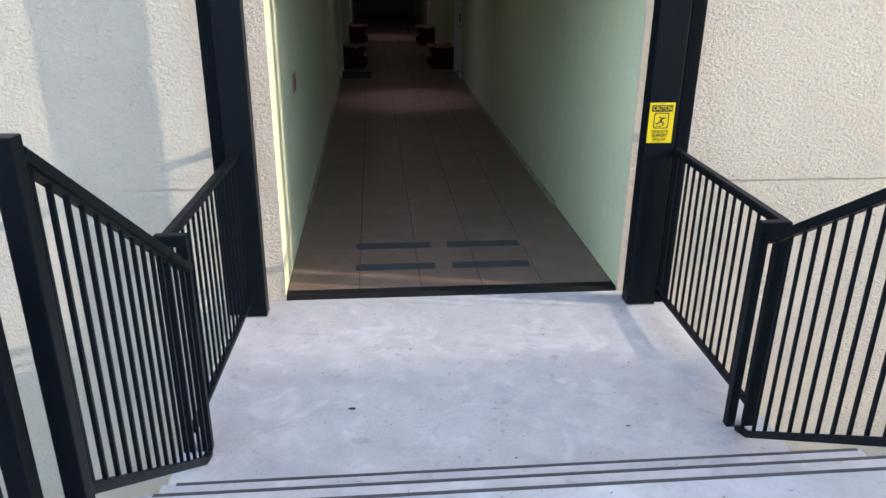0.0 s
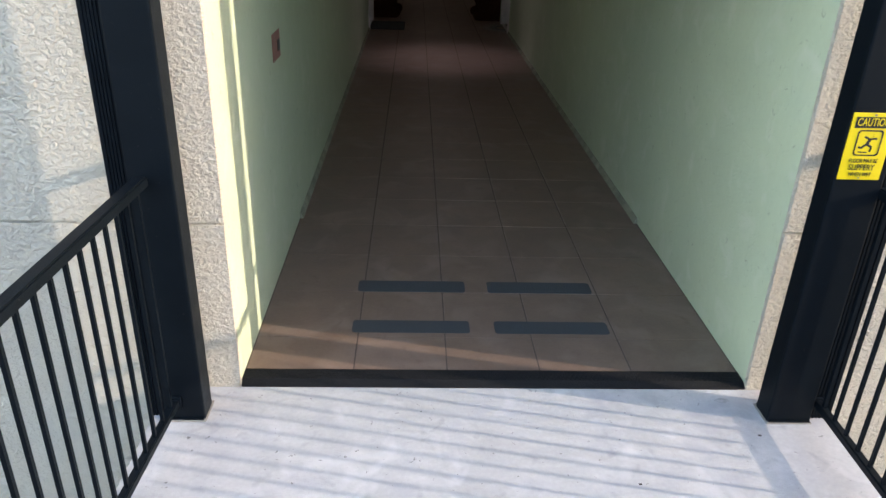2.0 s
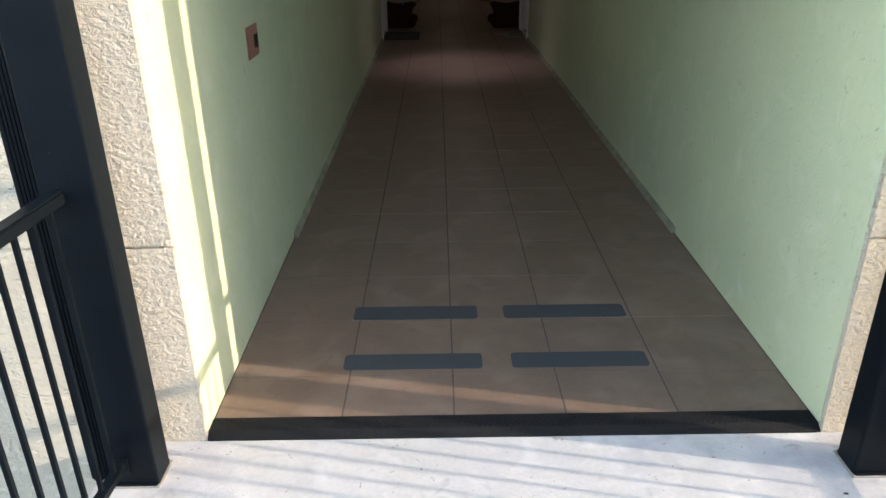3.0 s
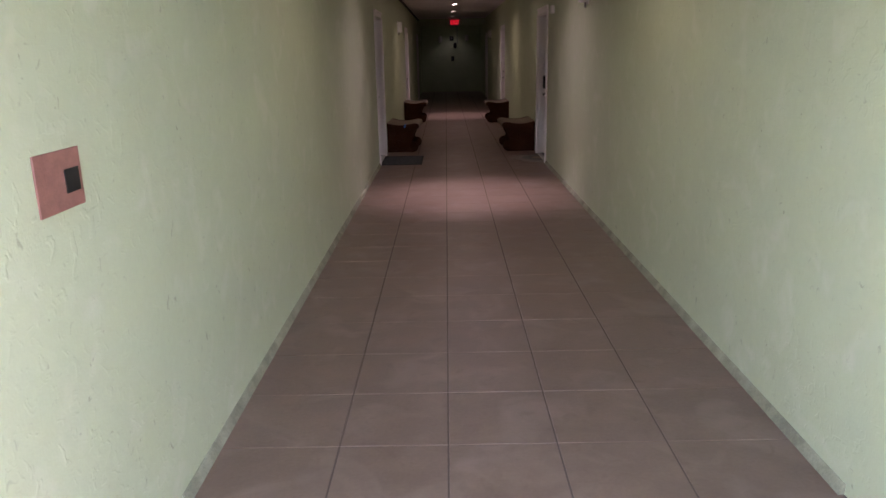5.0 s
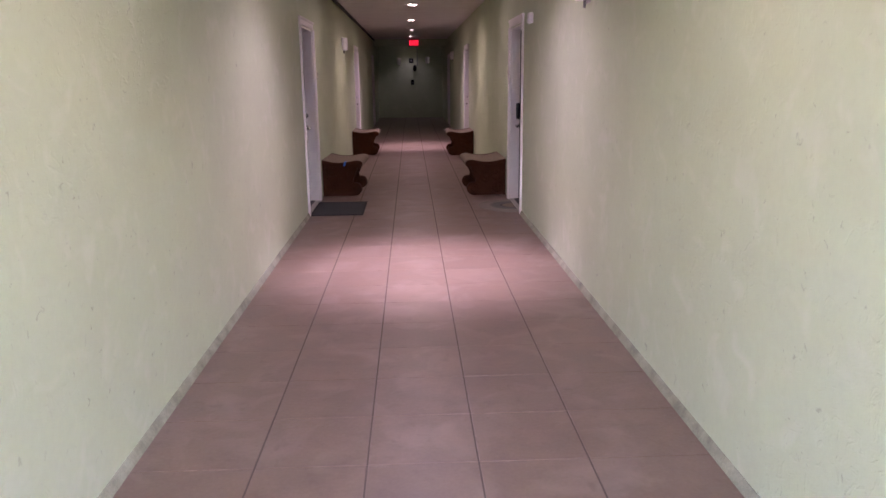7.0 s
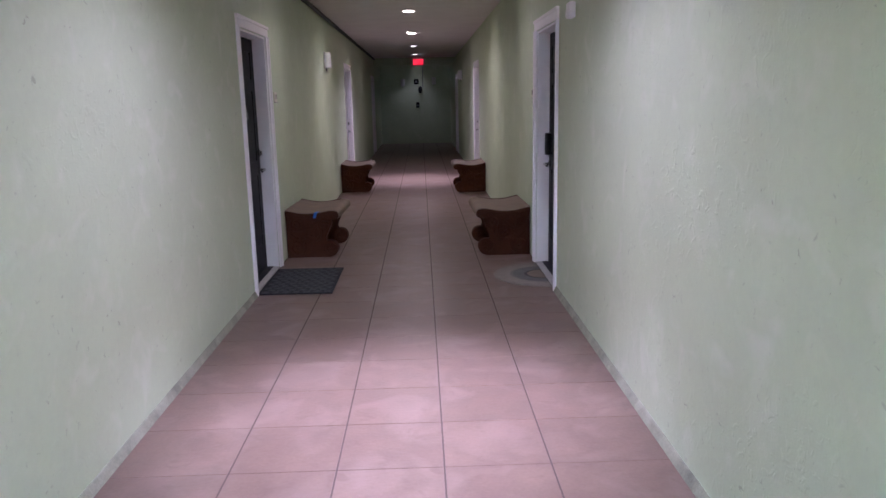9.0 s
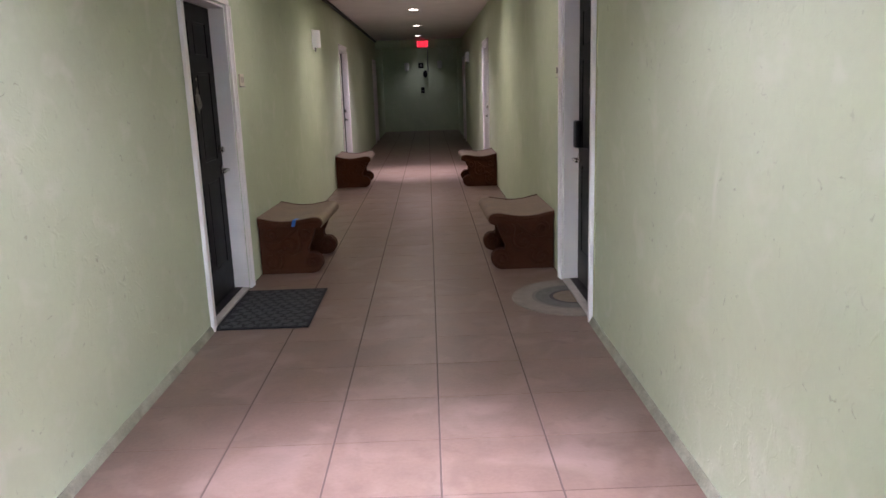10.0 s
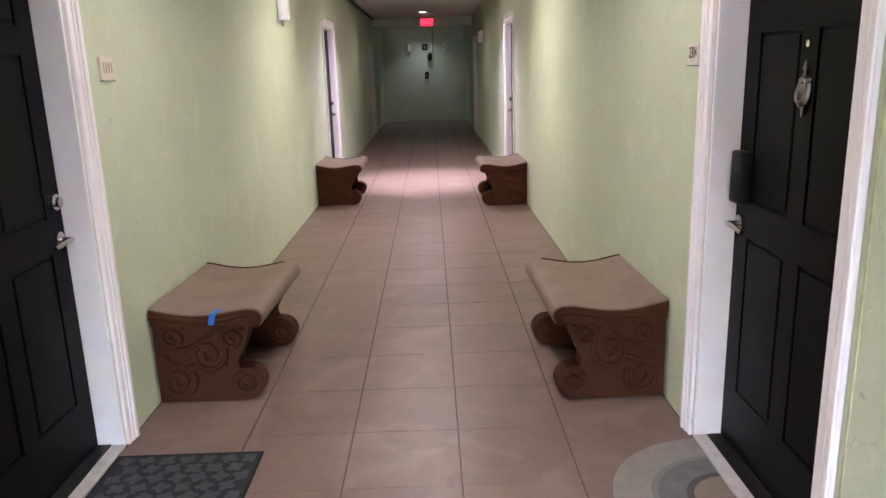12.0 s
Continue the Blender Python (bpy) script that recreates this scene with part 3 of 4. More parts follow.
# ---------------------------------------------------------------- doors
def door(number, side, y0, keypad=False, plain=False, lift=0.0):
    """u runs along the corridor from y0, d is how far a face stands out of the wall (below 0: in the recess); lift: how much shallower the leaf sits."""
    W = DOOR_W
    root = thing("door_%d" % number, "closed black six-panel door in a white frame", "door", (side * WALL, y0 + W / 2, 0), kind="structure")

    def out(d):
        return d + lift if -0.16 < d < -0.045 else d

    def b(bm, u0, u1, d0, d1, z0, z1, bev=0.0):
        d0, d1 = out(d0), out(d1)
        return box(bm, side * (WALL - d0), side * (WALL - d1), y0 + u0, y0 + u1, z0, z1, bev)

    # casing: stepped moulding on each side and over the head
    for u0, u1, v0, v1 in ((-0.085, -0.002, -0.085, -0.06), (W + 0.002, W + 0.085, W + 0.06, W + 0.085)):
        bm = b(bm_new(), u0, u1, 0.001, 0.016, 0, DOOR_H + 0.002, 0.003)
        b(bm, v0, v1, 0.012, 0.026, 0, DOOR_H + 0.002, 0.004)
        m0 = (u0 + u1) / 2
        b(bm, m0 - 0.008, m0 + 0.008, 0.012, 0.021, 0, DOOR_H + 0.002, 0.003)
        part("casing", bm, WHITE, root, "white painted door casing")
    bm = b(bm_new(), -0.085, W + 0.085, 0.001, 0.016, DOOR_H + 0.003, DOOR_H + 0.09, 0.003)
    b(bm, -0.085, W + 0.085, 0.012, 0.026, DOOR_H + 0.064, DOOR_H + 0.09, 0.004)
    part("casing", bm, WHITE, root, "white painted door casing")
    # jambs in the depth of the wall
    for u0, u1 in ((0.001, 0.018), (W - 0.018, W - 0.001)):
        part("jamb", b(bm_new(), u0, u1, -0.2, 0.0, 0, DOOR_H - 0.001, 0.002), WHITE, root)
    part("jamb", b(bm_new(), 0.019, W - 0.019, -0.2, 0.0, DOOR_H - 0.018, DOOR_H - 0.001, 0.002), WHITE, root)
    part("sill", b(bm_new(), 0.019, W - 0.019, -0.05, 0.006, 0.0005, 0.014, 0.004), SILL, root, "worn light door sill")
    part("sill_plate", b(bm_new(), 0.019, W - 0.019, -0.2, -0.0505, 0.0005, 0.016, 0.002), PLASTIC, root, "dark metal door sill")
    leaf = part("leaf", b(bm_new(), 0.02, W - 0.02, -0.155, -0.115, 0.018, DOOR_H - 0.02, 0.002), BLACK, root)
    bm = bm_new()
    for u0, u1, z0, z1 in ((0.022, 0.13, 0.02, 2.01), (W - 0.13, W - 0.022, 0.02, 2.01), (0.415, 0.515, 0.02, 2.01),
                           (0.13, 0.415, 0.02, 0.25), (0.515, W - 0.13, 0.02, 0.25), (0.13, 0.415, 0.86, 0.99), (0.515, W - 0.13, 0.86, 0.99),
                           (0.13, 0.415, 1.58, 1.68), (0.515, W - 0.13, 1.58, 1.68), (0.13, 0.415, 1.9, 2.01), (0.515, W - 0.13, 1.9, 2.01)):
        b(bm, u0, u1, -0.1155, -0.106, z0, z1)
    part("stiles", bm, BLACK, leaf)
    for u0, u1 in ((0.145, 0.40), (0.53, W - 0.145)):
        for z0, z1 in ((0.265, 0.845), (1.005, 1.565), (1.695, 1.885)):
            part("panel", b(bm_new(), u0, u1, -0.1155, -0.107, z0, z1, 0.006), BLACK, leaf)
    if plain:
        return root
    x = lambda d: side * (WALL - out(d))
    hu = y0 + W - 0.085
    # lever
    lv = part("handle", rod(rod(bm_new(), (x(-0.106), hu, 0.905), (x(-0.09), hu, 0.905), 0.032, 20), (x(-0.09), hu, 0.905), (x(-0.05), hu, 0.905), 0.012),
              CHROME, root, "brushed metal lever handle", True)
    part("lever", tube(bm_new(), [(x(-0.053), hu + 0.01, 0.905), (x(-0.05), hu - 0.03, 0.906), (x(-0.051), hu - 0.08, 0.903), (x(-0.056), hu - 0.115, 0.897)],
                       0.009, 10), CHROME, lv, "", True)
    if keypad:
        kp = part("keypad_lock", b(bm_new(), W - 0.140, W - 0.055, -0.106, -0.058, 0.985, 1.175, 0.014), PLASTIC, root, "black keypad lock", True)
        for i in range(4):
            for j in range(2):
                part("key", b(bm_new(), W - 0.122 + j * 0.03, W - 0.102 + j * 0.03, -0.0582, -0.0565, 1.03 + i * 0.03, 1.046 + i * 0.03, 0.001), PLASTIC, kp)
    else:
        part("deadbolt", rod(rod(bm_new(), (x(-0.106), hu, 1.05), (x(-0.085), hu, 1.05), 0.031, 20), (x(-0.085), hu, 1.05), (x(-0.07), hu, 1.05), 0.02, 16),
             CHROME, root, "round metal deadbolt", True)
    c = y0 + W / 2
    part("peephole", rod(bm_new(), (x(-0.106), c, 1.535), (x(-0.1), c, 1.535), 0.011, 14), CHROME, root, "", True)
    bm = bm_new()
    # a flat urn-shaped plate with a cap, a hanging oval striker and two spikes
    urn = [(0.0, 0.0), (0.012, 0.004), (0.021, 0.022), (0.029, 0.05), (0.030, 0.072), (0.024, 0.084), (0.031, 0.092), (0.03, 0.1), (0.014, 0.108), (0.0, 0.11)]
    full = urn + [(-u, z) for u, z in urn[-2:0:-1]]
    inner = [bm.verts.new((x(-0.1055), c + u, 1.318 + z)) for u, z in full]
    outer = [bm.verts.new((x(-0.094), c + u * 0.8, 1.318 + 0.055 + (z - 0.055) * 0.9)) for u, z in full]
    for k in range(len(full)):
        j = (k + 1) % len(full)
        bm.faces.new((inner[k], inner[j], outer[j], outer[k]))
    bm.faces.new(inner[::-1]), bm.faces.new(outer)
    ring = [(x(-0.092 - 0.006 * math.cos(a)), c + 0.025 * math.sin(a), 1.37 + 0.04 * math.cos(a)) for a in np.linspace(0, math.tau, 25)]
    tube(bm, ring, 0.005, 8)
    rod(bm, (x(-0.096), c, 1.408), (x(-0.088), c, 1.408), 0.014, 14, 0.01)
    rod(bm, (x(-0.1), c, 1.426), (x(-0.1), c, 1.448), 0.007, 10, 0.004)
    rod(bm, (x(-0.1), c, 1.446), (x(-0.1), c, 1.478), 0.009, 10, 0.002)
    rod(bm, (x(-0.096), c, 1.325), (x(-0.086), c, 1.321), 0.011, 12)
    rod(bm, (x(-0.1), c, 1.318), (x(-0.1), c, 1.28), 0.008, 10, 0.003)
    for v in bm.verts:
        v.co.z = 1.485 - (1.478 - v.co.z) * 0.84
    part("knocker", bm, PEWTER, root, "ornate metal door knocker", True)
    return root


door(1, -1, DOORS[0][1])
door(2, 1, DOORS[1][1], keypad=True)
door(3, -1, DOORS[2][1], lift=0.042)
door(4, 1, DOORS[3][1], lift=0.042)
door(5, -1, DOORS[4][1], plain=True)
door(6, 1, DOORS[5][1], plain=True)


def number_plate(side, y0, y1, z0, z1, text):
    root = thing("number_plate", "small ivory door number plate on the green wall", "sign", (side * WALL, (y0 + y1) / 2, (z0 + z1) / 2))
    f = WALL - 0.012
    part("plate", box(bm_new(), side * (WALL - 0.0005), side * f, y0, y1, z0, z1, 0.002), IVORY, root)
    part("ledge", box(bm_new(), side * (WALL - 0.0005), side * (f - 0.006), y0 + 0.004, y1 - 0.004, z0 - 0.006, z0 - 0.0005, 0.001), GREY, root)
    if text:
        m = Matrix.Translation((side * (f - 0.0008), (y0 + y1) / 2, (z0 + z1) / 2 + 0.004)) @ pose(0, 0, 0, 90, 0, -90 * side)
        lettering("number", text, 0.062, m, INK, root, "black numerals", 0.68)
    else:
        for k in range(4):
            u = y0 + 0.022 + k * 0.024
            part("digit_bar", box(bm_new(), side * (f - 0.0002), side * (f - 0.0012), u, u + 0.011, z0 + 0.028, z1 - 0.02), FAINT, root)
    return root


number_plate(-1, 11.205, 11.325, 1.485, 1.575, "")
number_plate(1, 11.035, 11.145, 1.478, 1.558, "2304")


# ---------------------------------------------------------------- benches
def arc(cx, cz, r, a0, a1, n=10):
    return [(cx + r * math.cos(radians(a0 + (a1 - a0) * k / n)), cz + r * math.sin(radians(a0 + (a1 - a0) * k / n))) for k in range(n + 1)]


def bench(side, y0, tape=False, length=0.80, skew=0.0):
    """side -1: its back is on the left wall. Local x runs from the wall to the aisle."""
    root = thing("bench", "carved brown stone bench with scroll legs and tan seat", "bench",
                 (side * (WALL - 0.25), y0 + length / 2, 0), "scroll benches along the corridor")
    flip = lambda bm: [setattr(v, "co", Vector((side * (WALL - 0.006 - v.co.x - (v.co.y - y0) * skew), v.co.y, v.co.z))) for v in bm.verts] and bm
    leg = [(0.0, 0.0), (0.41, 0.0)] + arc(0.412, 0.083, 0.080, -75, 112, 12)
    leg += [(0.378, 0.170), (0.376, 0.186), (0.382, 0.205), (0.412, 0.265), (0.438, 0.335), (0.446, 0.385), (0.0, 0.40)]
    for a in (0.012, length - 0.112):
        lg = part("scroll_leg", flip(prism(bm_new(), leg, y0 + a, y0 + a + 0.10, 0.007)), TERRA, root)
        for cx, cz, r, turn in ((0.365, 0.315, 0.062, 1), (0.245, 0.235, 0.088, -1), (0.1, 0.105, 0.082, -1), (0.412, 0.085, 0.064, 1), (0.095, 0.325, 0.062, 1)):
            path = []
            for k in range(34):
                q = k / 33
                ang = turn * q * 1.7 * math.tau + 0.6
                rr = r * (1 - 0.86 * q)
                path.append((cx + rr * math.cos(ang), y0 + a - 0.0015, cz + rr * math.sin(ang)))
            part("carved_scroll", flip(tube(bm_new(), path, 0.0135, 8)), TERRA, lg, "", True)
        part("scroll_eye", flip(rod(bm_new(), (0.412, y0 + a - 0.006, 0.083), (0.412, y0 + a + 0.004, 0.083), 0.017, 14)), TERRA, lg, "", True)
        for p0, p1, bow in (((0.06, 0.275), (0.25, 0.325), -0.03), ((0.25, 0.325), (0.34, 0.383), 0.012), ((0.04, 0.235), (0.18, 0.19), -0.03), ((0.1, 0.165), (0.2, 0.215), 0.012), ((0.33, 0.19), (0.29, 0.175), 0.0)):
            path = [(p0[0] + (p1[0] - p0[0]) * q, y0 + a - 0.0015, p0[1] + (p1[1] - p0[1]) * q + bow * math.sin(q * math.pi)) for q in (0, .15, .3, .45, .6, .75, .9, 1)]
            part("carved_ridge", flip(tube(bm_new(), path, 0.011, 8)), TERRA, lg, "", True)
    # the seat dips between its back edge and the rolled front; a brown moulding carries a thin tan top
    line = [(0.0, 0.470), (0.05, 0.460), (0.12, 0.443), (0.20, 0.434), (0.28, 0.436), (0.36, 0.449), (0.43, 0.462)]
    under = [(0.002, 0.385)] + [(x, z - 0.0075) for x, z in line] + arc(0.470, 0.407, 0.042, 85, -80, 8) + [(0.41, 0.372), (0.2, 0.378)]
    part("seat_frame", flip(prism(bm_new(), under, y0 - 0.006, y0 + length + 0.006, 0.004)), TERRA, root)
    for drop, thick, rr, cz in ((0.024, 0.006, 0.028, 0.406), (0.046, 0.0055, 0.016, 0.396)):
        edge = [(x, y0 - 0.007, z - drop) for x, z in line] + [(x, y0 - 0.007, z) for x, z in arc(0.465, cz, rr, 75, -60, 6)]
        part("moulding", flip(tube(bm_new(), edge, thick, 8)), TERRA, root, "", True)
    far = [(x, y0 + length + 0.001, z + 0.001) for x, z in line]
    part("end_rim", flip(tube(bm_new(), far, 0.0055, 8)), TERRA, root, "brown rim at the end of the seat", True)
    top = line + arc(0.471, 0.411, 0.048, 88, -60, 10) + arc(0.470, 0.4095, 0.0432, -50, 86, 8) + [(x, z - 0.0065) for x, z in line[::-1]]
    part("seat", flip(prism(bm_new(), top, y0 - 0.003, y0 + length + 0.003, 0.002)), SEAT, root, "smooth tan dished seat", True)
    if tape:
        bm = bar(bm_new(), (0.296, y0 - 0.0148, 0.4425), (0.282, y0 - 0.0148, 0.389), 0.028, 0.0012, 0)
        bar(bm, (0.297, y0 - 0.0154, 0.4422), (0.307, y0 + 0.05, 0.4428), 0.028, 0.0012, 0)
        part("tape", flip(bm), BLUE, root, "strip of blue tape over the seat edge")
    return root


bench(-1, 11.36, tape=True, skew=0.04)
bench(1, 11.25, skew=0.02)
bench(-1, 16.40)
bench(1, 16.10)


# ---------------------------------------------------------------- mats
def left_mat():
    root = thing("doormat", "dark doormat with grey clover pattern in front of the door", "doormat", (-0.88, 10.43, 0))
    x0, x1, y0, y1 = -1.158, -0.585, 9.998, 10.868
    part("carpet", box(bm_new(), x0, x1, y0, y1, 0.0005, 0.008, 0.003), CARPET, root)
    bm = bm_new()
    for a in ((x0 - .007, x1 + .007, y0 - .008, y0 + .01), (x0 - .007, x1 + .007, y1 - .01, y1 + .008), (x0 - .007, x0 + .012, y0, y1), (x1 - .012, x1 + .007, y0, y1)):
        box(bm, *a, 0.0004, 0.0074, 0.001)
    part("border", bm, RUBBER, root, "black rubber edging")
    # grey cut-pile motifs: four uneven petals each, turned this way and that
    bm = bm_new()
    step, row, y = 0.082, 0, y0 + 0.042
    while y < y1 - 0.03:
        x = x0 + 0.045 + (row % 2) * step * 0.5
        while x < x1 - 0.03:
            turn, size = random.choice((0.2, 0.55, 0.95, 1.3)) + random.uniform(-0.12, 0.12), random.uniform(0.037, 0.042)
            petal = [random.uniform(0.72, 1.05) for _ in range(4)]
            pts = []
            for k in range(28):
                q = k / 28 * math.tau
                r = size * (0.40 + 0.60 * abs(math.cos(2 * q)) ** 0.8 * petal[int((q + math.pi / 4) / (math.pi / 2)) % 4])
                pts.append((min(max(x + r * math.cos(q + turn), x0 + 0.014), x1 - 0.014), min(max(y + r * math.sin(q + turn), y0 + 0.012), y1 - 0.012)))
            lo = [bm.verts.new((u, w, 0.0078)) for u, w in pts]
            hi = [bm.verts.new((x + (u - x) * 0.93, y + (w - y) * 0.93, 0.0098)) for u, w in pts]
            mid = bm.verts.new((x, y, 0.0101))
            for k in range(28):
                bm.faces.new((lo[k], lo[(k + 1) % 28], hi[(k + 1) % 28], hi[k]))
                bm.faces.new((hi[k], hi[(k + 1) % 28], mid))
            x += step
        y += step * 0.80
        row += 1
    st = part("pile", bm, PILE, root, "grey clover-shaped pile")
    st["kind"] = "stuff"
    return root


left_mat()


def half_disc(bm, cx, cy, r0, r1, z0, z1, stretch=1.0, n=36):
    rings = []
    for r in (r0, r1):
        for z in (z0, z1):
            rings.append([bm.verts.new((cx - r * math.sin(math.pi * k / n), cy - r * stretch * math.cos(math.pi * k / n), z)) for k in range(n + 1)])
    a0, a1, b0, b1 = rings
    for k in range(n):
        bm.faces.new((a1[k], b1[k], b1[k + 1], a1[k + 1]))
        bm.faces.new((b0[k], b0[k + 1], b1[k + 1], b1[k]))
        bm.faces.new((a0[k], a0[k + 1], b0[k + 1], b0[k]))
        bm.faces.new((a0[k], a1[k], a1[k + 1], a0[k + 1]))
    bm.faces.new((a0[0], b0[0], b1[0], a1[0])), bm.faces.new((a0[n], a1[n], b1[n], b0[n]))
    return bm


def right_mat():
    root = thing("half_round_mat", "beige half-round doormat with grey arcs and tan centre", "doormat", (0.97, 10.42, 0))
    cx, cy = 1.166, 10.43
    for r0, r1, mat, h, name in ((0.285, 0.42, BEIGE, 0.009, "outer_band"), (0.262, 0.285, BEIGE_M, 0.0088, "mid_arc"), (0.165, 0.262, BEIGE_D, 0.0088, "grey_arc"),
                                 (0.14, 0.165, BEIGE_K, 0.0086, "dark_arc"), (0.01, 0.14, BEIGE_B, 0.0088, "tan_centre")):
        part(name, half_disc(bm_new(), cx, cy, r0, r1, 0.0005, h, 1.0), mat, root, "")
    return root


right_mat()


# ---------------------------------------------------------------- lamps and wall fittings
def downlight(y, wide, spread, narrow, colour, bright):
    root = thing("ceiling_downlight", "round recessed ceiling light, " + ("lit" if bright else "dimly lit"), "ceiling light", (0.03, y, CEIL),
                 "downlights along the corridor")
    bm = bm_new()
    n = 32
    prof = ((0.075, -0.001), (0.078, -0.008), (0.092, -0.007), (0.098, -0.001))
    rings = [[bm.verts.new((0.03 + r * math.cos(k * math.tau / n), y + r * math.sin(k * math.tau / n), CEIL + z)) for k in range(n)] for r, z in prof]
    for a, b in zip(rings, rings[1:]):
        for k in range(n):
            bm.faces.new((a[k], a[(k + 1) % n], b[(k + 1) % n], b[k]))
    part("trim_ring", bm, WHITE, root, "", True)
    bm = bm_new()
    bmesh.ops.create_circle(bm, cap_ends=True, segments=n, radius=0.074, matrix=Matrix.Translation((0.03, y, CEIL - 0.003)))
    part("lens", bm, LENS if bright else DIM_LENS, root, "glowing round lens")
    for power, cone in ((wide, spread), (narrow, 62)):
        if power:
            d = bpy.data.lights.new("downlight_lamp", "SPOT")
            d.energy, d.color, d.spot_size, d.spot_blend, d.shadow_soft_size = power, colour, radians(cone), 0.85 if cone > 70 else 1.0, 0.06
            ob = new("downlight_lamp", d)
            ob.matrix_world = look((0.03, y, CEIL - 0.02), (0.03, y, 0))
    return root


for y, wide, spread, narrow, colour in LAMPS:
    downlight(y, wide, spread, narrow, colour, wide > 0.25)


def wall_sconce(name_label, m):
    """A half-round shade on a back plate; local x stands out of the wall, z is up."""
    root = thing("wall_sconce", name_label, "wall light", m.translation)
    def put(bm):
        bm.transform(m)
        return bm
    part("back_plate", put(box(bm_new(), 0.001, 0.012, -0.05, 0.05, -0.12, 0.12, 0.003)), WHITE, root)
    bm = bm_new()
    out = [(0.012, -0.075)] + [(0.012 + 0.085 * math.sin(a), -0.075 * math.cos(a)) for a in np.linspace(0.15, math.pi - 0.15, 14)] + [(0.012, 0.075)]
    lo = [bm.verts.new((x, y, -0.10)) for x, y in out]
    hi = [bm.verts.new((x, y, 0.105)) for x, y in out]
    for k in range(len(out)):
        j = (k + 1) % len(out)
        bm.faces.new((lo[k], lo[j], hi[j], hi[k]))
    bm.faces.new(lo[::-1]), bm.faces.new(hi)
    part("shade", put(bm), SCONCE, root, "white half-round shade", True)
    part("finial", put(rod(bm_new(), (0.03, 0, -0.15), (0.03, 0, -0.1), 0.009, 10)), GREY, root, "", True)
    return root


on_left = lambda y, z: Matrix.Translation((-WALL, y, z))
on_right = lambda y, z: Matrix.Translation((WALL, y, z)) @ pose(0, 0, 0, 0, 0, 180)
on_end = lambda x, z: Matrix.Translation((x, END_Y, z)) @ pose(0, 0, 0, 0, 0, -90)
wall_sconce("unlit white half-round wall light", on_left(15.0, 2.04))
wall_sconce("unlit white half-round wall light", on_right(22.6, 2.03))
wall_sconce("unlit white half-round wall light", on_right(7.05, 2.08))


def detector():
    root = thing("wall_alarm", "small white alarm box on the green wall", "alarm", (WALL, 9.36, 2.03))
    part("case", box(bm_new(), WALL - 0.0005, WALL - 0.045, 9.30, 9.42, 1.985, 2.085, 0.012), WHITE, root, "", True)
    part("lens", box(bm_new(), WALL - 0.0455, WALL - 0.055, 9.33, 9.39, 1.993, 2.03, 0.004), SCONCE, root, "clear lens")
    return root


detector()


def exit_sign():
    y = 26.19
    root = thing("exit_sign", "lit red exit sign on the beam", "exit sign", (0.12, y, 2.52))
    part("case", box(bm_new(), -0.04, 0.28, y - 0.05, y, 2.42, 2.62, 0.006), GREY, root)
    part("face", box(bm_new(), -0.025, 0.265, y - 0.0535, y - 0.0505, 2.435, 2.605, 0.001), EXIT_FACE, root, "dim red face")
    lettering("letters", "EXIT", 0.19, Matrix.Translation((0.12, y - 0.055, 2.52)) @ pose(0, 0, 0, 90, 0, 0), EXIT_RED, root, "glowing red letters", 0.8)
    return root


exit_sign()


def end_wall_fittings():
    y = END_Y
    wall_sconce("unlit grey half-round wall light", on_end(-0.42, 2.02))
    wall_sconce("unlit white half-round wall light", on_end(0.62, 2.06))
    root = thing("camera_bracket", "dark domed fitting with a conduit on the end wall", "wall fitting", (0.16, y, 1.83))
    bm = rod(bm_new(), (0.16, y - 0.001, 1.83), (0.16, y - 0.06, 1.83), 0.06, 20)
    part("base", bm, PLASTIC, root, "", True)
    bm = bm_new()
    bmesh.ops.create_uvsphere(bm, u_segments=18, v_segments=10, radius=0.085, matrix=Matrix.Translation((0.16, y - 0.08, 1.77)) @ Matrix.Diagonal((0.8, 0.8, 1.3, 1)))
    part("dome", bm, PLASTIC, root, "", True)
    part("conduit", rod(bm_new(), (0.25, y - 0.015, 1.85), (0.25, y - 0.015, CEIL), 0.012, 8), GREY, root, "", True)
    root = thing("wall_plaque", "small dark framed square on the end wall", "plaque", (0.03, y, 2.05))
    part("frame", box(bm_new(), -0.05, 0.11, y - 0.02, y - 0.0005, 1.96, 2.13, 0.006), PLASTIC, root)
    part("face", box(bm_new(), 0.0, 0.06, y - 0.024, y - 0.0205, 2.01, 2.08, 0.001), GREY, root)
    root = thing("pull_station", "small dark alarm pull box on the end wall", "alarm", (0.06, y, 1.28))
    part("case", box(bm_new(), 0.01, 0.12, y - 0.05, y - 0.0005, 1.19, 1.37, 0.008), PLASTIC, root)
    part("lever", box(bm_new(), 0.03, 0.10, y - 0.06, y - 0.0505, 1.25, 1.28, 0.003), GREY, root)


end_wall_fittings()


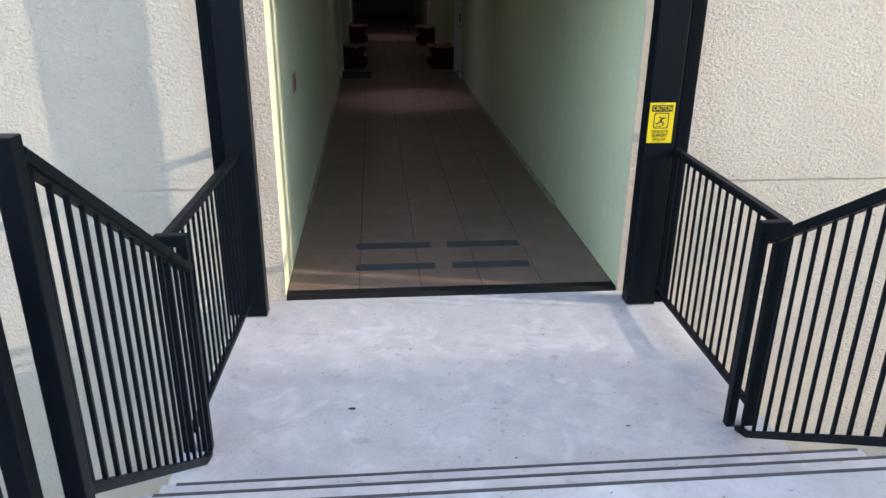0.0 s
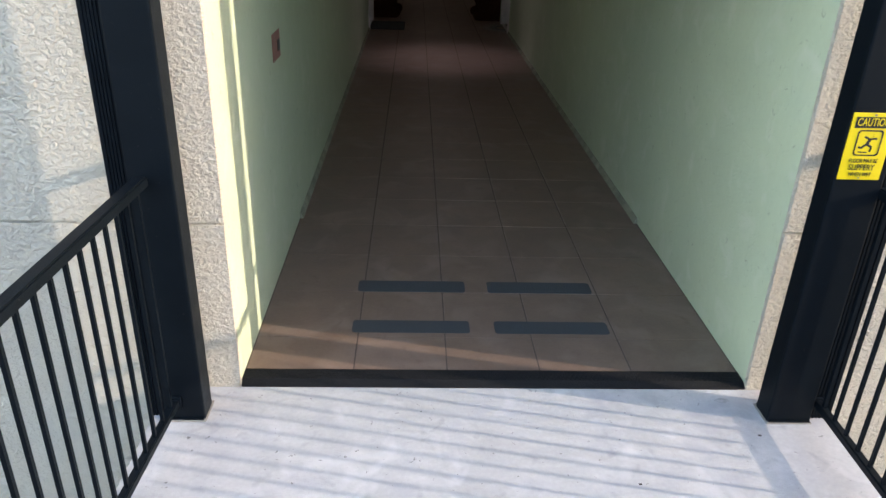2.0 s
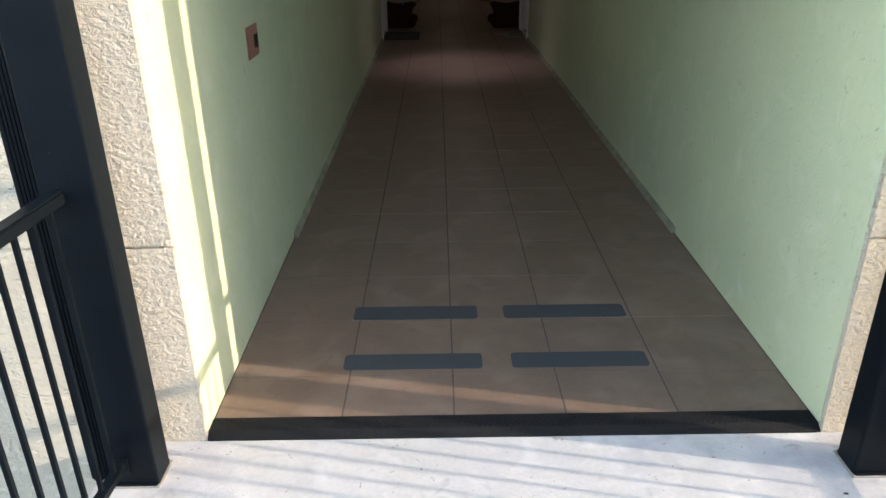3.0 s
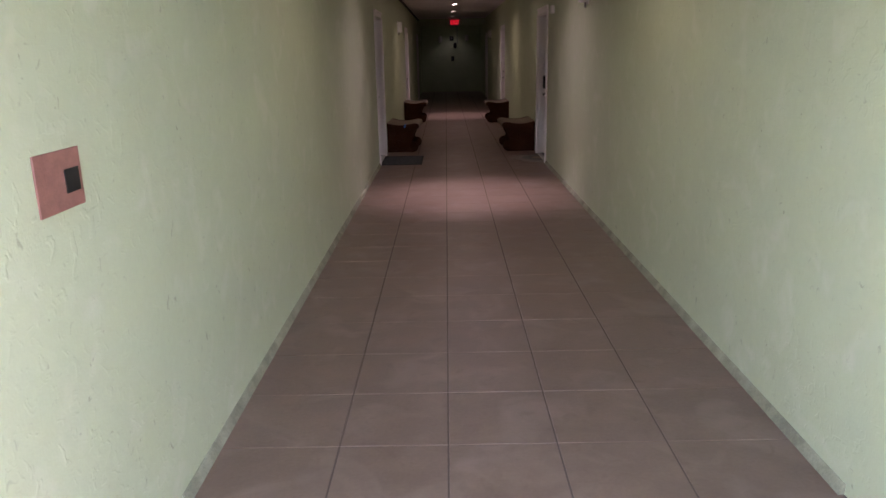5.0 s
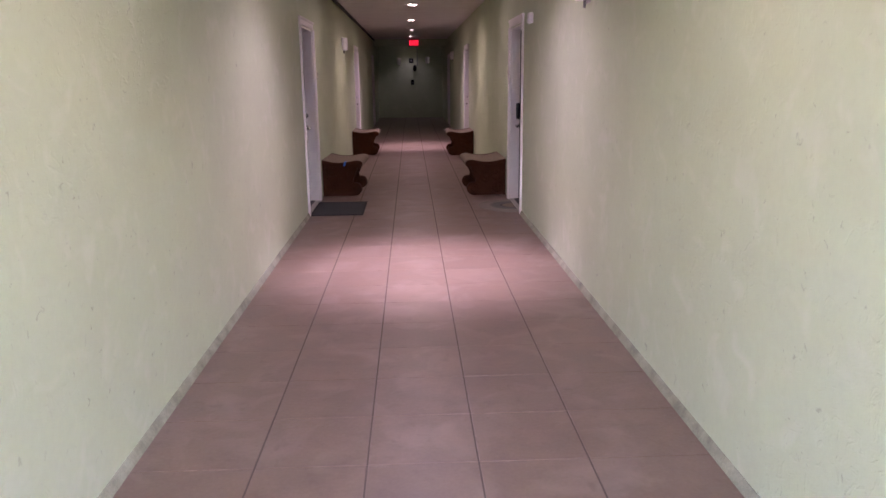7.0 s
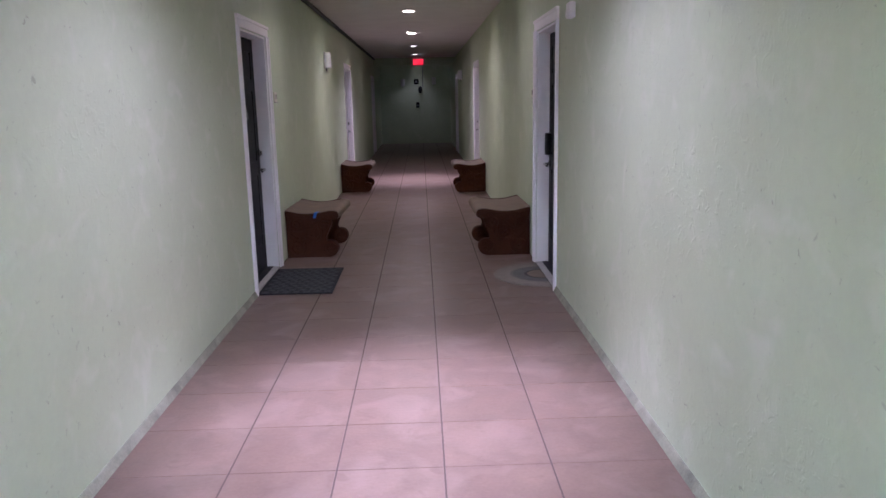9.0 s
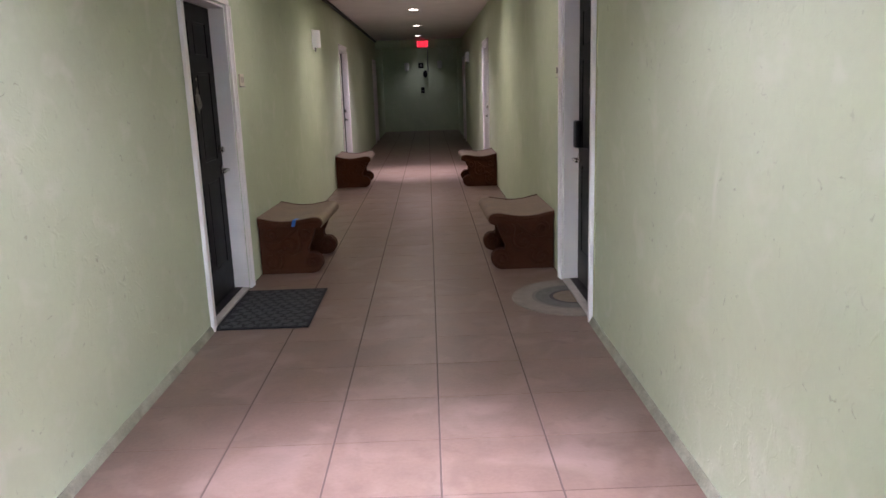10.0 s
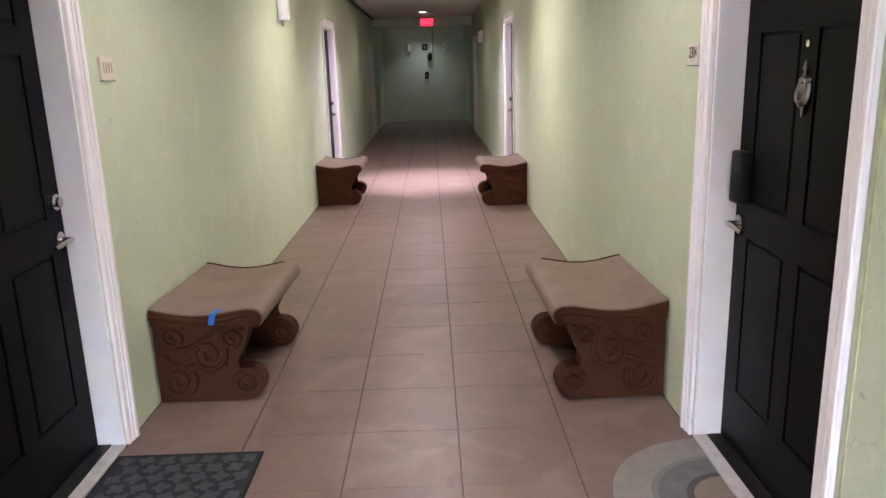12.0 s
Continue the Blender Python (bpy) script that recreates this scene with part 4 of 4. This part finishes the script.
# ---------------------------------------------------------------- litter on the landing
def litter():
    spots = ((-0.69, -1.36, 0.022), (0.72, -1.62, 0.012), (0.1, -1.83, 0.010), (0.93, -1.0, 0.008), (-0.35, -0.75, 0.009), (0.5, -0.62, 0.009), (1.1, -0.33, 0.012))
    for x, y, r in spots:
        bm = bm_new()
        n = 9
        ring = [bm.verts.new((x + r * random.uniform(0.6, 1.2) * math.cos(k * math.tau / n), y + 0.6 * r * random.uniform(0.6, 1.2) * math.sin(k * math.tau / n),
                              LAND + 0.001 + random.uniform(0, 0.3) * r)) for k in range(n)]
        f = bm.faces.new(ring)
        bmesh.ops.solidify(bm, geom=[f], thickness=0.0012)
        tagged(link("leaf_scrap", bm, LEAF), "tiny dark dry leaf scrap on the concrete", "litter", "scraps on the landing")


litter()


def blot(x, y, rx, ry):
    bm = bm_new()
    bmesh.ops.create_cone(bm, cap_ends=True, segments=14, radius1=1.0, radius2=0.75, depth=0.002, matrix=Matrix.Translation((0, 0, LAND + 0.0015)))
    for v in bm.verts:
        k = random.uniform(0.75, 1.1)
        v.co.x, v.co.y = x + v.co.x * rx * k, y + v.co.y * ry * k
    return tagged(link("tar_smudge", bm, GREY_BLOT), "small grey rubbery smudge on the concrete landing", "smudge")


GREY_BLOT = material("dark_smudge", (0.3, 0.3, 0.31), rough=0.7, vary=0.4, scale=60)
blot(1.03, -0.085, 0.04, 0.02)


# ---------------------------------------------------------------- floor tiles
def floor_tiles():
    xs = (-WALL + 0.002, -0.671, -0.2275, 0.216, 0.6595, WALL - 0.002)
    # the first courses are laid a little longer than the rest
    ys = [0.062] + [0.395 + 0.4725 * k for k in range(9)]
    while ys[-1] + ROW < END_Y - 0.05:
        ys.append(ys[-1] + ROW)
    ys.append(END_Y - 0.002)
    meshes, gap, e = {}, 0.0028, 0.0006

    def tile_mesh(w, d):
        key = (round(w, 3), round(d, 3))
        if key not in meshes:
            bm = bm_new()
            lo = [bm.verts.new((sx * (w / 2), sy * (d / 2), -0.004)) for sx, sy in ((-1, -1), (1, -1), (1, 1), (-1, 1))]
            mid = [bm.verts.new((sx * (w / 2), sy * (d / 2), -0.0012)) for sx, sy in ((-1, -1), (1, -1), (1, 1), (-1, 1))]
            hi = [bm.verts.new((sx * (w / 2 - e), sy * (d / 2 - e), 0)) for sx, sy in ((-1, -1), (1, -1), (1, 1), (-1, 1))]
            for a, b in ((lo, mid), (mid, hi)):
                for k in range(4):
                    bm.faces.new((a[k], a[(k + 1) % 4], b[(k + 1) % 4], b[k]))
            bm.faces.new(hi)
            me = bpy.data.meshes.new("tile")
            bm.to_mesh(me)
            bm.free()
            me.materials.append(TILE)
            meshes[key] = me
        return meshes[key]

    far = bm_new()
    for y0, y1 in zip(ys, ys[1:]):
        for x0, x1 in zip(xs, xs[1:]):
            w, d = x1 - x0 - 3.0 * gap, y1 - y0 - 1.2 * gap
            c = ((x0 + x1) / 2, (y0 + y1) / 2, random.uniform(-0.0003, 0.0))
            if y0 < 24.0:
                ob = new("tile", tile_mesh(w, d))
                ob.parent = floor
                ob.location = c
            else:
                box(far, c[0] - w / 2, c[0] + w / 2, c[1] - d / 2, c[1] + d / 2, -0.004, c[2])
    ob = link("far_tiles", far, TILE)
    ob.parent = floor
    tagged(ob, "brown tiles at the dim end of the corridor", "", "", "stuff")


floor_tiles()
